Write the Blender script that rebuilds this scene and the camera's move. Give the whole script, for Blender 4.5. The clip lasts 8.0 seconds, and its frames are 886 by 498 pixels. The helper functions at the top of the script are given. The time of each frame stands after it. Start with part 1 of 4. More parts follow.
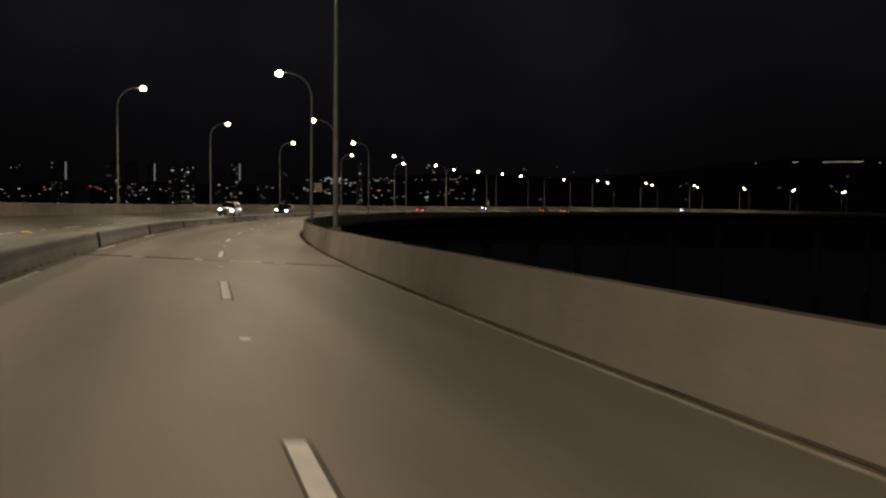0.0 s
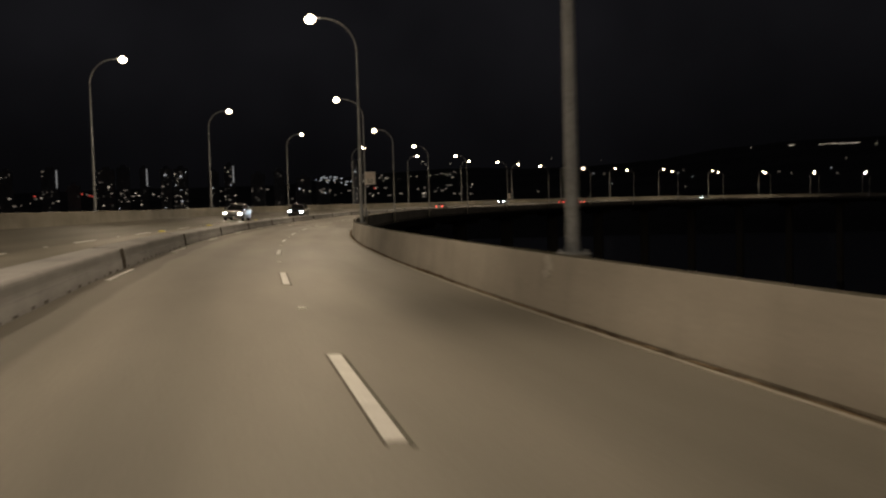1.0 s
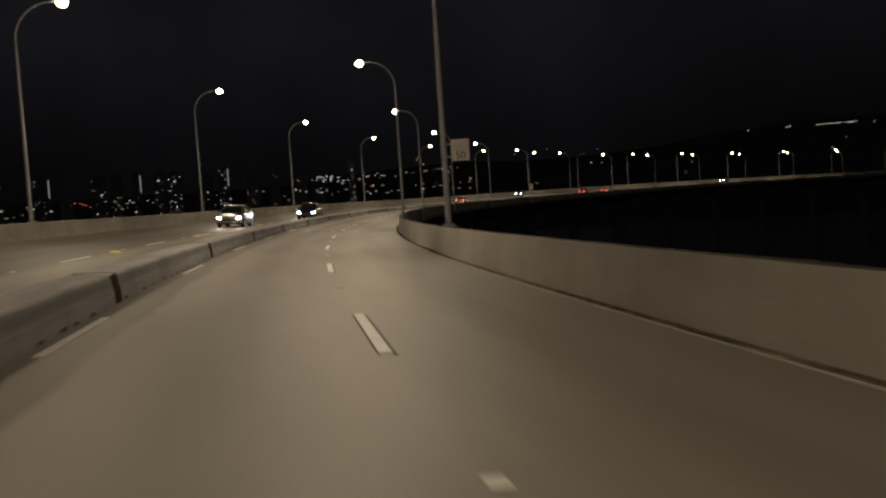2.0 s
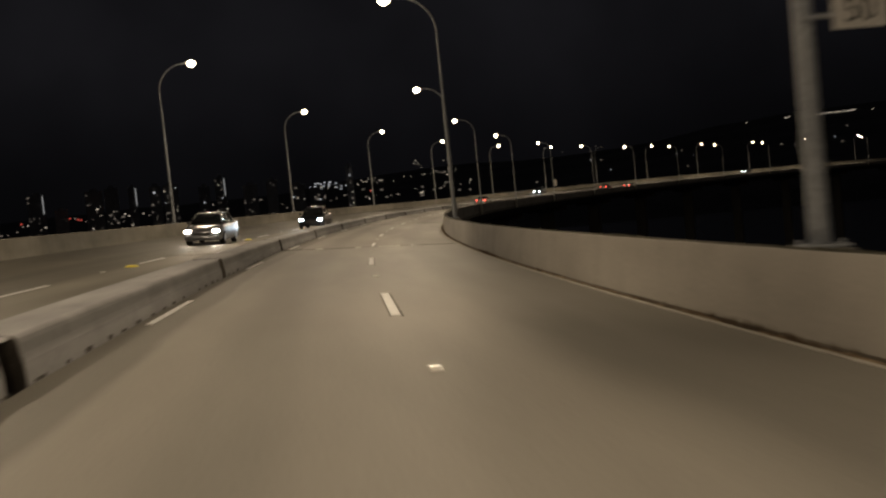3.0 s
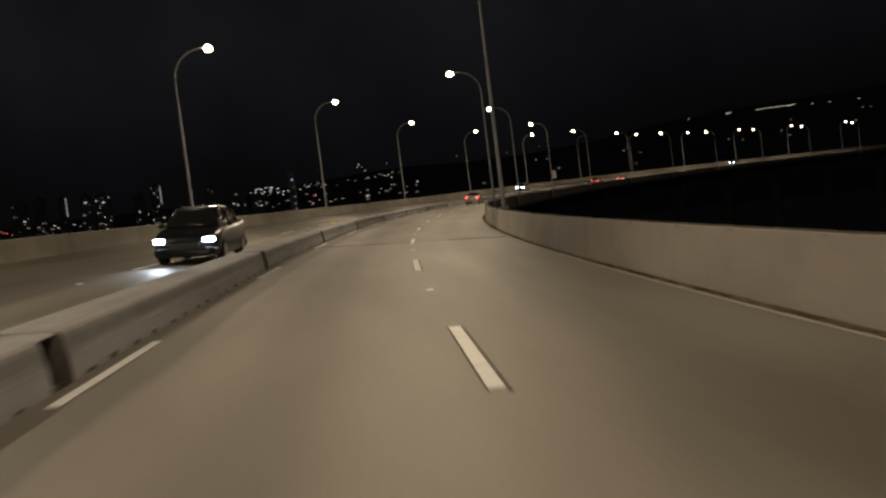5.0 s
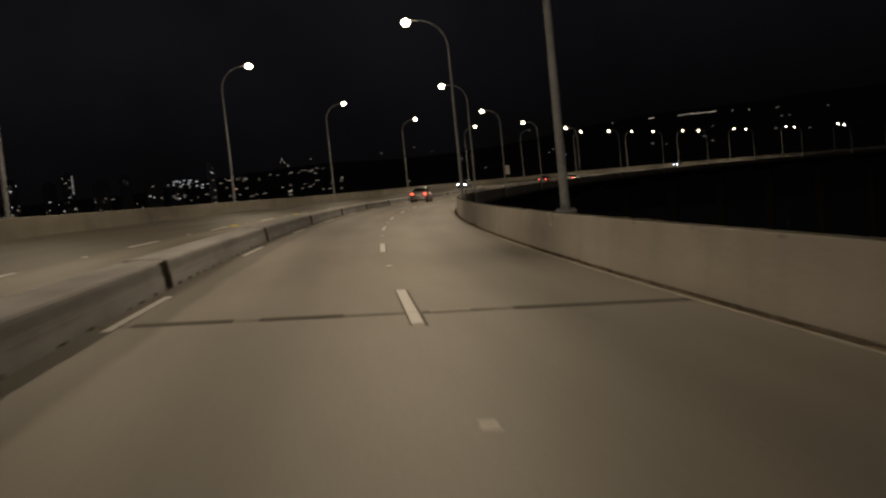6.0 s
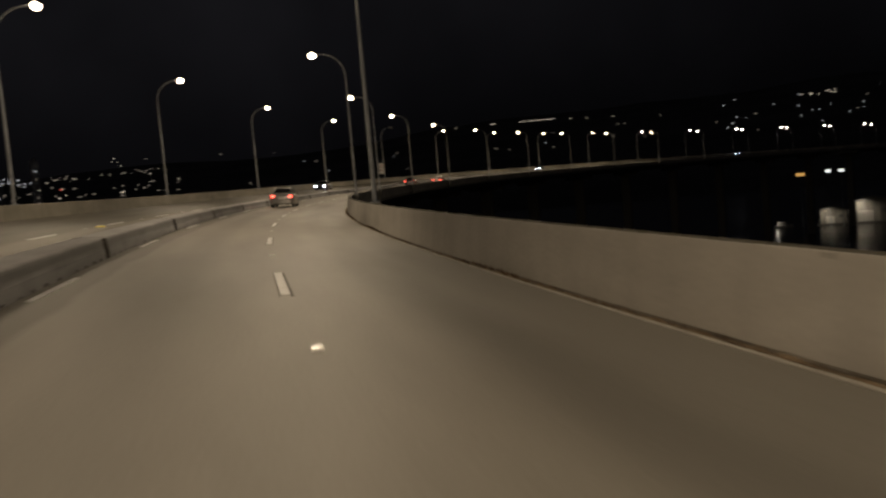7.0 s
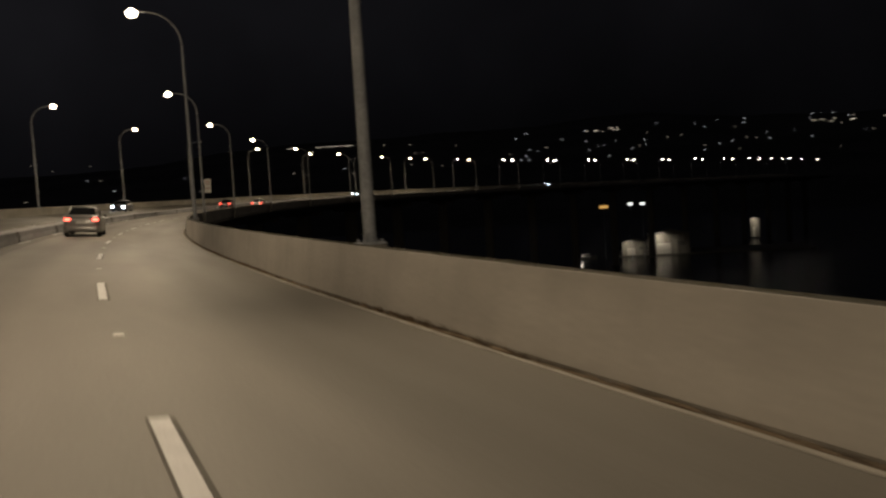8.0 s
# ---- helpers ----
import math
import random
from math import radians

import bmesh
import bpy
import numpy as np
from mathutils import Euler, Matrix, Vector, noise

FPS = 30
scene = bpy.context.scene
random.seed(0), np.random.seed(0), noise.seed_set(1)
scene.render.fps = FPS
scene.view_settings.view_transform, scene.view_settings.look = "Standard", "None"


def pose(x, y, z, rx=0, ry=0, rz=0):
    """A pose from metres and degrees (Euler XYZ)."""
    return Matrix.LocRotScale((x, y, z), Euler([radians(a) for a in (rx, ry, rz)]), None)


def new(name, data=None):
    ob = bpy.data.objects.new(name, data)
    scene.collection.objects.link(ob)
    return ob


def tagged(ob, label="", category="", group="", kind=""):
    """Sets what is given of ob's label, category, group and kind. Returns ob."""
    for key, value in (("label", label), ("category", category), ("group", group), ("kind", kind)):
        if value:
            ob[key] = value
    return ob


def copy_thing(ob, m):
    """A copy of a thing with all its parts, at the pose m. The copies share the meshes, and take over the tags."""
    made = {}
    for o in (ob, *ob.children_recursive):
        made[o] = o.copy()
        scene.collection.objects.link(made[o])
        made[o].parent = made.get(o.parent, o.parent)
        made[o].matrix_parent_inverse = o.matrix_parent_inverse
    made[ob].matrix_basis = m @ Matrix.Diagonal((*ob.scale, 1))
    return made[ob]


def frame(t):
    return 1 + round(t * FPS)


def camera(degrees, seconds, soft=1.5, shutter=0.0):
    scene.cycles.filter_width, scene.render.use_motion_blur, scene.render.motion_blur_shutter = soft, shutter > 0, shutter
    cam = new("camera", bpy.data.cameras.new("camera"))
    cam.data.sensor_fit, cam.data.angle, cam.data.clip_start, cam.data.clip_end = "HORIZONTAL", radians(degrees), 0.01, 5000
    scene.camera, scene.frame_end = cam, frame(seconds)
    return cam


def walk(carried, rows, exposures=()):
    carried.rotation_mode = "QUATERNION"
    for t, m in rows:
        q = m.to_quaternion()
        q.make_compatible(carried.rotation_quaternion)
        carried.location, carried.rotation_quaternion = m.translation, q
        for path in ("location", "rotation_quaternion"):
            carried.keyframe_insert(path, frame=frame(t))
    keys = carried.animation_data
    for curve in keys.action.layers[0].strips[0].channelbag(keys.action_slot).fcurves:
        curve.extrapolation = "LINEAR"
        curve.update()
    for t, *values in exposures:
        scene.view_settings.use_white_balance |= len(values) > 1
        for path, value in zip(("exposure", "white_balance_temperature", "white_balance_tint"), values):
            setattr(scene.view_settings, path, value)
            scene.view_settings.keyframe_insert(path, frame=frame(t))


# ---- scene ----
# ---- the line of the viaduct, and the camera's drive along it ----
# s runs along the lane line, u to its left; metres
KNOTS = np.array([-40, 40, 120, 200, 280, 380, 480, 600, 750, 950.0])
CURVE = np.array([0.0024418, 0.0023842, 0.0023864, 0.0024033, 0.0023306, 0.0024437, 0.0024421, 0.0012941, -0.0001167, -0.0015275])
GRADE = np.array([0.00086, -0.00463, 0.00187, -0.00241, 0.00151, -0.00212, -0.00673, -0.01209, -0.01508, -0.01687])
BANK = np.array([0.0529, 0.053, 0.0643, 0.0675, 0.0772, 0.0791, 0.0727, 0.064, 0.0608, 0.0608])
STEP = 2.0
LINE_S = np.arange(-80, 1000, STEP)
_i0 = int(80 / STEP)
LINE_H = np.cumsum(np.interp(LINE_S, KNOTS, CURVE)) * STEP
LINE_H -= LINE_H[_i0]
LINE_X = np.concatenate([[0], np.cumsum(np.sin(LINE_H) * STEP)[:-1]])
LINE_Y = np.concatenate([[0], np.cumsum(np.cos(LINE_H) * STEP)[:-1]])
LINE_Z = np.cumsum(np.interp(LINE_S, KNOTS, GRADE)) * STEP
LINE_X, LINE_Y, LINE_Z = LINE_X - LINE_X[_i0], LINE_Y - LINE_Y[_i0], LINE_Z - LINE_Z[_i0]


def heading(s):
    """The way of the road at s, in degrees as a turn about z."""
    return -math.degrees(np.interp(s, LINE_S, LINE_H))


def on_road(s, u, h=0.0):
    """The point h metres above the banked deck."""
    th = np.interp(s, LINE_S, LINE_H)
    x, y, z = (np.interp(s, LINE_S, a) for a in (LINE_X, LINE_Y, LINE_Z))
    return Vector((x - math.cos(th) * u, y + math.sin(th) * u, z + np.interp(s, KNOTS, BANK) * u + h))


def road_pose(s, u, h=0.0, turn=0.0, lean=True):
    """A pose on the deck: y along the road, x to the right; lean: it stands square to the banked deck."""
    b = math.degrees(math.atan(np.interp(s, KNOTS, BANK))) if lean else 0.0
    climb = math.degrees(math.atan2(on_road(s + 0.5, u).z - on_road(s - 3.5, u).z, 4.0)) if lean else 0.0
    p = on_road(s, u, h)
    return pose(p.x, p.y, p.z, 0, 0, heading(s)) @ pose(0, 0, 0, climb, 0, 0) @ pose(0, 0, 0, 0, b, 0) @ pose(0, 0, 0, 0, 0, turn)


EYE = 1.292
cam = camera(48.91, 8.0, 2.3, 0.3)
# seconds, s, u, yaw from the road's way, pitch, roll
DRIVE = [
    (0.0, -21.26, 0.688, -16.03, -2.46, -0.42),
    (0.5, -10.80, 0.845, -14.89, -2.61, 0.36),
    (1.0, -0.29, 0.983, -13.47, -2.72, 1.58),
    (1.5, 10.22, 1.000, -12.07, -2.87, 2.72),
    (2.0, 20.73, 1.005, -10.82, -3.00, 3.80),
    (2.2, 24.89, 1.011, -10.34, -2.98, 4.11),
    (3.3, 47.93, 0.814, -7.23, -2.79, 6.31),
    (3.5, 52.15, 0.795, -6.69, -2.76, 6.64),
    (4.0, 62.71, 0.824, -5.23, -2.79, 7.38),
    (4.2, 66.93, 0.846, -4.84, -2.77, 7.52),
    (4.5, 73.26, 0.880, -4.97, -2.71, 7.69),
    (4.7, 77.49, 0.864, -5.30, -2.85, 7.47),
    (5.8, 101.01, 0.789, -6.54, -3.52, 5.92),
    (6.0, 105.29, 0.763, -7.20, -3.64, 5.71),
    (6.5, 116.06, 0.715, -8.93, -3.88, 5.03),
    (7.0, 126.91, 0.672, -13.51, -4.30, 5.01),
    (7.5, 137.78, 0.614, -18.15, -3.99, 4.18),
    (8.0, 148.64, 0.552, -22.57, -3.63, 3.53),
]


def glide(t):
    """The drive's values at t, on a smooth curve through its rows."""
    a = np.array(DRIVE)
    i = int(min(max(np.searchsorted(a[:, 0], t, "right") - 1, 0), len(a) - 2))

    def slope(j):
        lo, hi = max(j - 1, 0), min(j + 1, len(a) - 1)
        return (a[hi, 1:] - a[lo, 1:]) / (a[hi, 0] - a[lo, 0])
    d = a[i + 1, 0] - a[i, 0]
    w = (t - a[i, 0]) / d
    return ((1 + 2 * w) * (1 - w) ** 2 * a[i, 1:] + w * (1 - w) ** 2 * d * slope(i)
            + w * w * (3 - 2 * w) * a[i + 1, 1:] + w * w * (w - 1) * d * slope(i + 1))


def eye_pose(t):
    s, u, yaw, pitch, roll = glide(t)
    p = on_road(s, u, EYE)
    return pose(p.x, p.y, p.z, 90 + pitch, roll, heading(s) + yaw)


walk(cam, [(round(i * 0.1, 1), eye_pose(i * 0.1)) for i in range(81)],
     [(0.0, -0.42), (0.5, -0.28), (1.0, -0.18), (1.5, -0.06), (2.0, -0.24), (3.5, 0.0), (4.0, 0.02), (4.5, 0.0), (6.0, -0.47), (6.5, 0.08), (7.0, -0.27), (7.5, -0.28), (8.0, -0.16)])

# ---- night sky and lamps ----
# watts of each beam: the lamps over the inner edge, and the dimmer ones over the outer edge
POWER_INNER, POWER_OUTER = 3450.0, 2900.0
LAMP_COLOUR = (1.0, 0.785, 0.535)
world = bpy.data.worlds.new("night")
scene.world = world
world.use_nodes = True
sky = world.node_tree
bg = sky.nodes["Background"]
bg.inputs[1].default_value = 0.0115
# a dull overcast, a little lighter over the city and overhead, with broad faint clouds
way = sky.nodes.new("ShaderNodeTexCoord")
towards = sky.nodes.new("ShaderNodeVectorMath")
towards.operation = "DOT_PRODUCT"
towards.inputs[1].default_value = (-0.10, 0.985, 0.14)
sky.links.new(way.outputs["Generated"], towards.inputs[0])
glow = sky.nodes.new("ShaderNodeMapRange")
glow.interpolation_type = "SMOOTHSTEP"
glow.inputs[1].default_value, glow.inputs[2].default_value, glow.inputs[3].default_value, glow.inputs[4].default_value = 0.55, 1.0, 0.48, 0.98
sky.links.new(towards.outputs["Value"], glow.inputs[0])
cloud = sky.nodes.new("ShaderNodeTexNoise")
cloud.inputs["Scale"].default_value, cloud.inputs["Detail"].default_value = 4.5, 3
sky.links.new(way.outputs["Generated"], cloud.inputs["Vector"])
lumps = sky.nodes.new("ShaderNodeMapRange")
lumps.inputs[1].default_value, lumps.inputs[2].default_value, lumps.inputs[3].default_value, lumps.inputs[4].default_value = 0.35, 0.7, 0.8, 1.5
sky.links.new(cloud.outputs[0], lumps.inputs[0])
both = sky.nodes.new("ShaderNodeMath")
both.operation = "MULTIPLY"
sky.links.new(glow.outputs[0], both.inputs[0])
sky.links.new(lumps.outputs[0], both.inputs[1])
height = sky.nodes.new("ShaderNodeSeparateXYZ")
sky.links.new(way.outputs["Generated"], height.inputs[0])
# sky colour dimmed towards the horizon, so the hills' outline sinks into it
horizon_dim = sky.nodes.new("ShaderNodeMapRange")
horizon_dim.interpolation_type = "SMOOTHSTEP"
horizon_dim.inputs[1].default_value, horizon_dim.inputs[2].default_value, horizon_dim.inputs[3].default_value, horizon_dim.inputs[4].default_value = 0.0, 0.2, 0.38, 1.05
sky.links.new(height.outputs[2], horizon_dim.inputs[0])
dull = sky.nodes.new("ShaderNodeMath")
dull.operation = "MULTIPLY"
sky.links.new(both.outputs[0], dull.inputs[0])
sky.links.new(horizon_dim.outputs[0], dull.inputs[1])
tint = sky.nodes.new("ShaderNodeVectorMath")
tint.operation = "SCALE"
tint.inputs[0].default_value = (0.56, 0.54, 0.64)
sky.links.new(dull.outputs[0], tint.inputs["Scale"])
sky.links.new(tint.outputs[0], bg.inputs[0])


# ---- materials ----
def material(name, colour, rough=0.7, metal=0.0, emit=None, strength=0.0):
    m = bpy.data.materials.new(name)
    m.use_nodes = True
    b = m.node_tree.nodes["Principled BSDF"]
    b.inputs["Base Color"].default_value = (*colour, 1)
    b.inputs["Roughness"].default_value = rough
    b.inputs["Metallic"].default_value = metal
    if emit:
        b.inputs["Emission Color"].default_value = (*emit, 1)
        b.inputs["Emission Strength"].default_value = strength
    return m


def grained(name, dark, light, rough, scale, fine, bump=0.2, stretch=(1, 1, 1), space="UV", detail_dark=0.75):
    """Colour clouds at one scale, grain at another, and relief; stretch draws the clouds out along a run."""
    m = material(name, light, rough)
    nt = m.node_tree
    b = nt.nodes["Principled BSDF"]
    co = nt.nodes.new("ShaderNodeTexCoord")
    mp = nt.nodes.new("ShaderNodeMapping")
    mp.inputs["Scale"].default_value = stretch
    nt.links.new(co.outputs[space], mp.inputs[0])
    big = nt.nodes.new("ShaderNodeTexNoise")
    big.inputs["Scale"].default_value, big.inputs["Detail"].default_value = scale, 5
    nt.links.new(mp.outputs[0], big.inputs["Vector"])
    small = nt.nodes.new("ShaderNodeTexNoise")
    small.inputs["Scale"].default_value, small.inputs["Detail"].default_value = fine, 4
    nt.links.new(co.outputs[space], small.inputs["Vector"])
    ramp = nt.nodes.new("ShaderNodeValToRGB")
    ramp.color_ramp.elements[0].position, ramp.color_ramp.elements[1].position = 0.32, 0.68
    ramp.color_ramp.elements[0].color, ramp.color_ramp.elements[1].color = (*dark, 1), (*light, 1)
    nt.links.new(big.outputs[0], ramp.inputs[0])
    mix = nt.nodes.new("ShaderNodeMix")
    mix.data_type, mix.blend_type = "RGBA", "MULTIPLY"
    mix.inputs[0].default_value = 1.0
    fr = nt.nodes.new("ShaderNodeMapRange")
    fr.inputs[1].default_value, fr.inputs[2].default_value, fr.inputs[3].default_value, fr.inputs[4].default_value = 0.3, 0.7, detail_dark, 1.05
    nt.links.new(small.outputs[0], fr.inputs[0])
    nt.links.new(ramp.outputs[0], mix.inputs[6])
    nt.links.new(fr.outputs[0], mix.inputs[7])
    nt.links.new(mix.outputs[2], b.inputs["Base Color"])
    bp = nt.nodes.new("ShaderNodeBump")
    bp.inputs["Strength"].default_value, bp.inputs["Distance"].default_value = bump, 0.01
    nt.links.new(small.outputs[0], bp.inputs["Height"])
    nt.links.new(bp.outputs[0], b.inputs["Normal"])
    return m


def road_material(name, lanes, dark=(0.25, 0.235, 0.21), light=(0.36, 0.34, 0.305), grime_shade=()):
    """Grooved concrete: UV x across the road and y along it, in metres, with the dark oil lines between the wheel
    tracks;
    strips darken it, some as dirt, some as painted shade: (from, to, darkening), with a ragged edge."""
    m = grained(name, dark, light, 0.6, 0.55, 26.0, 0.12, (1.0, 0.16, 1.0), detail_dark=0.88)
    nt = m.node_tree
    b = nt.nodes["Principled BSDF"]
    source = b.inputs["Base Color"].links[0].from_socket
    co = nt.nodes.new("ShaderNodeTexCoord")
    sx = nt.nodes.new("ShaderNodeSeparateXYZ")
    nt.links.new(co.outputs["UV"], sx.inputs[0])
    total = None
    for centre in lanes:
        d = nt.nodes.new("ShaderNodeMath")
        d.operation = "SUBTRACT"
        d.inputs[1].default_value = centre
        nt.links.new(sx.outputs[0], d.inputs[0])
        a = nt.nodes.new("ShaderNodeMath")
        a.operation = "ABSOLUTE"
        nt.links.new(d.outputs[0], a.inputs[0])
        r = nt.nodes.new("ShaderNodeMapRange")
        r.interpolation_type = "SMOOTHSTEP"
        r.inputs[1].default_value, r.inputs[2].default_value, r.inputs[3].default_value, r.inputs[4].default_value = 0.1, 0.7, 0.8, 1.0
        nt.links.new(a.outputs[0], r.inputs[0])
        if total is None:
            total = r.outputs[0]
        else:
            k = nt.nodes.new("ShaderNodeMath")
            k.operation = "MULTIPLY"
            nt.links.new(total, k.inputs[0])
            nt.links.new(r.outputs[0], k.inputs[1])
            total = k.outputs[0]
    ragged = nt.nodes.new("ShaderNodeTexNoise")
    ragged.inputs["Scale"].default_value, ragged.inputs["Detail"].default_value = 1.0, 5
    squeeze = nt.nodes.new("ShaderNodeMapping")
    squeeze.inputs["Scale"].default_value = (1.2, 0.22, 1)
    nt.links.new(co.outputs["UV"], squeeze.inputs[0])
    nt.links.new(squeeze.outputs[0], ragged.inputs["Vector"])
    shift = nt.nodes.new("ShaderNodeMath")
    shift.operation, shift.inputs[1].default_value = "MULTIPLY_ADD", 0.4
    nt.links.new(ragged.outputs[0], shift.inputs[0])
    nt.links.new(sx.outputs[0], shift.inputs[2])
    for lo, hi, low in grime_shade:
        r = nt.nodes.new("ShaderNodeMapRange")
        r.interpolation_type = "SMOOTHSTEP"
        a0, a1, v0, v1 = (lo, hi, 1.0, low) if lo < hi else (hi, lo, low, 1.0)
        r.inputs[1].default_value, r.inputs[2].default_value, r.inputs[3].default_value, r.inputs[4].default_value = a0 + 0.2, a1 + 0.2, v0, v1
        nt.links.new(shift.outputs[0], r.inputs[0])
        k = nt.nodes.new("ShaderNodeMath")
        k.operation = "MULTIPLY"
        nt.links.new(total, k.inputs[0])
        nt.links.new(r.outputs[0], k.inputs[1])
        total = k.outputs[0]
    mix = nt.nodes.new("ShaderNodeMix")
    mix.data_type, mix.blend_type = "RGBA", "MULTIPLY"
    mix.inputs[0].default_value = 1.0
    nt.links.new(source, mix.inputs[6])
    nt.links.new(total, mix.inputs[7])
    nt.links.new(mix.outputs[2], b.inputs["Base Color"])
    return m


def streaked(m, run, fall, low):
    """Adds dark runs of weather down a wall: UV x up the wall, y along it."""
    nt = m.node_tree
    b = nt.nodes["Principled BSDF"]
    source = b.inputs["Base Color"].links[0].from_socket
    co = nt.nodes.new("ShaderNodeTexCoord")
    mp = nt.nodes.new("ShaderNodeMapping")
    mp.inputs["Scale"].default_value = (fall, run, 1)
    n = nt.nodes.new("ShaderNodeTexNoise")
    n.inputs["Scale"].default_value, n.inputs["Detail"].default_value, n.inputs["Roughness"].default_value = 1.0, 6, 0.6
    r = nt.nodes.new("ShaderNodeMapRange")
    r.inputs[1].default_value, r.inputs[2].default_value, r.inputs[3].default_value, r.inputs[4].default_value = 0.36, 0.56, low, 1.0
    mix = nt.nodes.new("ShaderNodeMix")
    mix.data_type, mix.blend_type = "RGBA", "MULTIPLY"
    mix.inputs[0].default_value = 1.0
    nt.links.new(co.outputs["UV"], mp.inputs[0])
    nt.links.new(mp.outputs[0], n.inputs["Vector"])
    nt.links.new(n.outputs[0], r.inputs[0])
    nt.links.new(source, mix.inputs[6])
    nt.links.new(r.outputs[0], mix.inputs[7])
    nt.links.new(mix.outputs[2], b.inputs["Base Color"])


def banded(m, lo, hi, low):
    """Adds a ragged darker band along a wall, between two values of UV x."""
    nt = m.node_tree
    b = nt.nodes["Principled BSDF"]
    source = b.inputs["Base Color"].links[0].from_socket
    co = nt.nodes.new("ShaderNodeTexCoord")
    sx = nt.nodes.new("ShaderNodeSeparateXYZ")
    mp = nt.nodes.new("ShaderNodeMapping")
    mp.inputs["Scale"].default_value = (2.0, 0.5, 1)
    n = nt.nodes.new("ShaderNodeTexNoise")
    n.inputs["Scale"].default_value, n.inputs["Detail"].default_value = 1.0, 5
    wave = nt.nodes.new("ShaderNodeMath")
    wave.operation, wave.inputs[1].default_value = "MULTIPLY_ADD", 0.16
    shift = nt.nodes.new("ShaderNodeMath")
    shift.operation, shift.inputs[1].default_value = "SUBTRACT", (lo + hi) / 2 + 0.08
    far = nt.nodes.new("ShaderNodeMath")
    far.operation = "ABSOLUTE"
    r = nt.nodes.new("ShaderNodeMapRange")
    r.interpolation_type = "SMOOTHSTEP"
    half = (hi - lo) / 2
    r.inputs[1].default_value, r.inputs[2].default_value, r.inputs[3].default_value, r.inputs[4].default_value = half * 0.5, half * 1.4, low, 1.0
    mix = nt.nodes.new("ShaderNodeMix")
    mix.data_type, mix.blend_type = "RGBA", "MULTIPLY"
    mix.inputs[0].default_value = 1.0
    nt.links.new(co.outputs["UV"], sx.inputs[0])
    nt.links.new(co.outputs["UV"], mp.inputs[0])
    nt.links.new(mp.outputs[0], n.inputs["Vector"])
    nt.links.new(n.outputs[0], wave.inputs[0])
    nt.links.new(sx.outputs[0], wave.inputs[2])
    nt.links.new(wave.outputs[0], shift.inputs[0])
    nt.links.new(shift.outputs[0], far.inputs[0])
    nt.links.new(far.outputs[0], r.inputs[0])
    nt.links.new(source, mix.inputs[6])
    nt.links.new(r.outputs[0], mix.inputs[7])
    nt.links.new(mix.outputs[2], b.inputs["Base Color"])


# the right lane's strip paints in the fall-off of the headlights' light
ROAD = road_material("road_concrete", (1.55, -1.55), (0.20, 0.186, 0.163), (0.30, 0.281, 0.249), grime_shade=((2.58, 2.76, 0.58), (-0.8, -2.6, 0.72)))
# oncoming lanes: a darker tone, darker still beyond the lane line
ROAD2 = road_material("road_concrete_oncoming", (5.8, 9.3), (0.158, 0.146, 0.116), (0.245, 0.228, 0.186), grime_shade=((6.75, 7.5, 0.5), (4.9, 4.4, 0.85)))
BARRIER = grained("parapet_concrete", (0.43, 0.403, 0.36), (0.59, 0.557, 0.503), 0.8, 0.5, 18.0, 0.12, (1.6, 0.4, 1.0), detail_dark=0.9)
MEDIAN = grained("median_concrete", (0.285, 0.287, 0.295), (0.425, 0.428, 0.44), 0.8, 0.7, 18.0, 0.15, (2.2, 0.3, 1.0), detail_dark=0.88)
BARRIER_OUTER = grained("outer_parapet_concrete", (0.195, 0.182, 0.146), (0.30, 0.279, 0.232), 0.8, 0.5, 18.0, 0.12, (1.6, 0.4, 1.0), detail_dark=0.9)
streaked(BARRIER_OUTER, 1.0, 0.5, 0.85)
streaked(BARRIER, 1.1, 0.5, 0.90)
streaked(MEDIAN, 0.8, 0.6, 0.86)
banded(MEDIAN, 3.84, 4.06, 0.62)
UNDERSIDE = grained("girder_concrete", (0.16, 0.155, 0.145), (0.24, 0.23, 0.21), 0.85, 0.3, 9.0)
SEAL = grained("gutter_dirt", (0.075, 0.058, 0.038), (0.19, 0.15, 0.105), 0.9, 1.4, 40.0, 0.4)
FOOT = grained("foot_dirt_shade", (0.10, 0.088, 0.072), (0.30, 0.27, 0.23), 0.9, 1.6, 30.0, 0.3, (1.0, 0.5, 1.0))
CORE = grained("joint_core", (0.05, 0.044, 0.036), (0.115, 0.103, 0.088), 0.9, 3.0, 30.0)
TOPDIRT = grained("parapet_top_dirt", (0.055, 0.05, 0.042), (0.13, 0.12, 0.10), 0.9, 0.9, 25.0, 0.3, (1.0, 0.5, 1.0))
LITTER = grained("leaf_litter", (0.08, 0.056, 0.034), (0.26, 0.19, 0.12), 0.95, 3.0, 30.0, 0.5, space="Object")
MOSS = grained("dark_moss", (0.03, 0.03, 0.02), (0.09, 0.085, 0.055), 0.95, 3.0, 40.0, 0.4, space="Object")
WEEDS = grained("dry_weeds", (0.06, 0.04, 0.024), (0.17, 0.115, 0.065), 0.95, 2.0, 30.0, 0.3, space="Object")
MORTAR = grained("repair_mortar", (0.74, 0.72, 0.68), (0.88, 0.86, 0.81), 0.85, 6.0, 40.0, 0.3, space="Object")
LIP = grained("gutter_lip", (0.31, 0.292, 0.255), (0.44, 0.418, 0.37), 0.8, 2.0, 30.0)
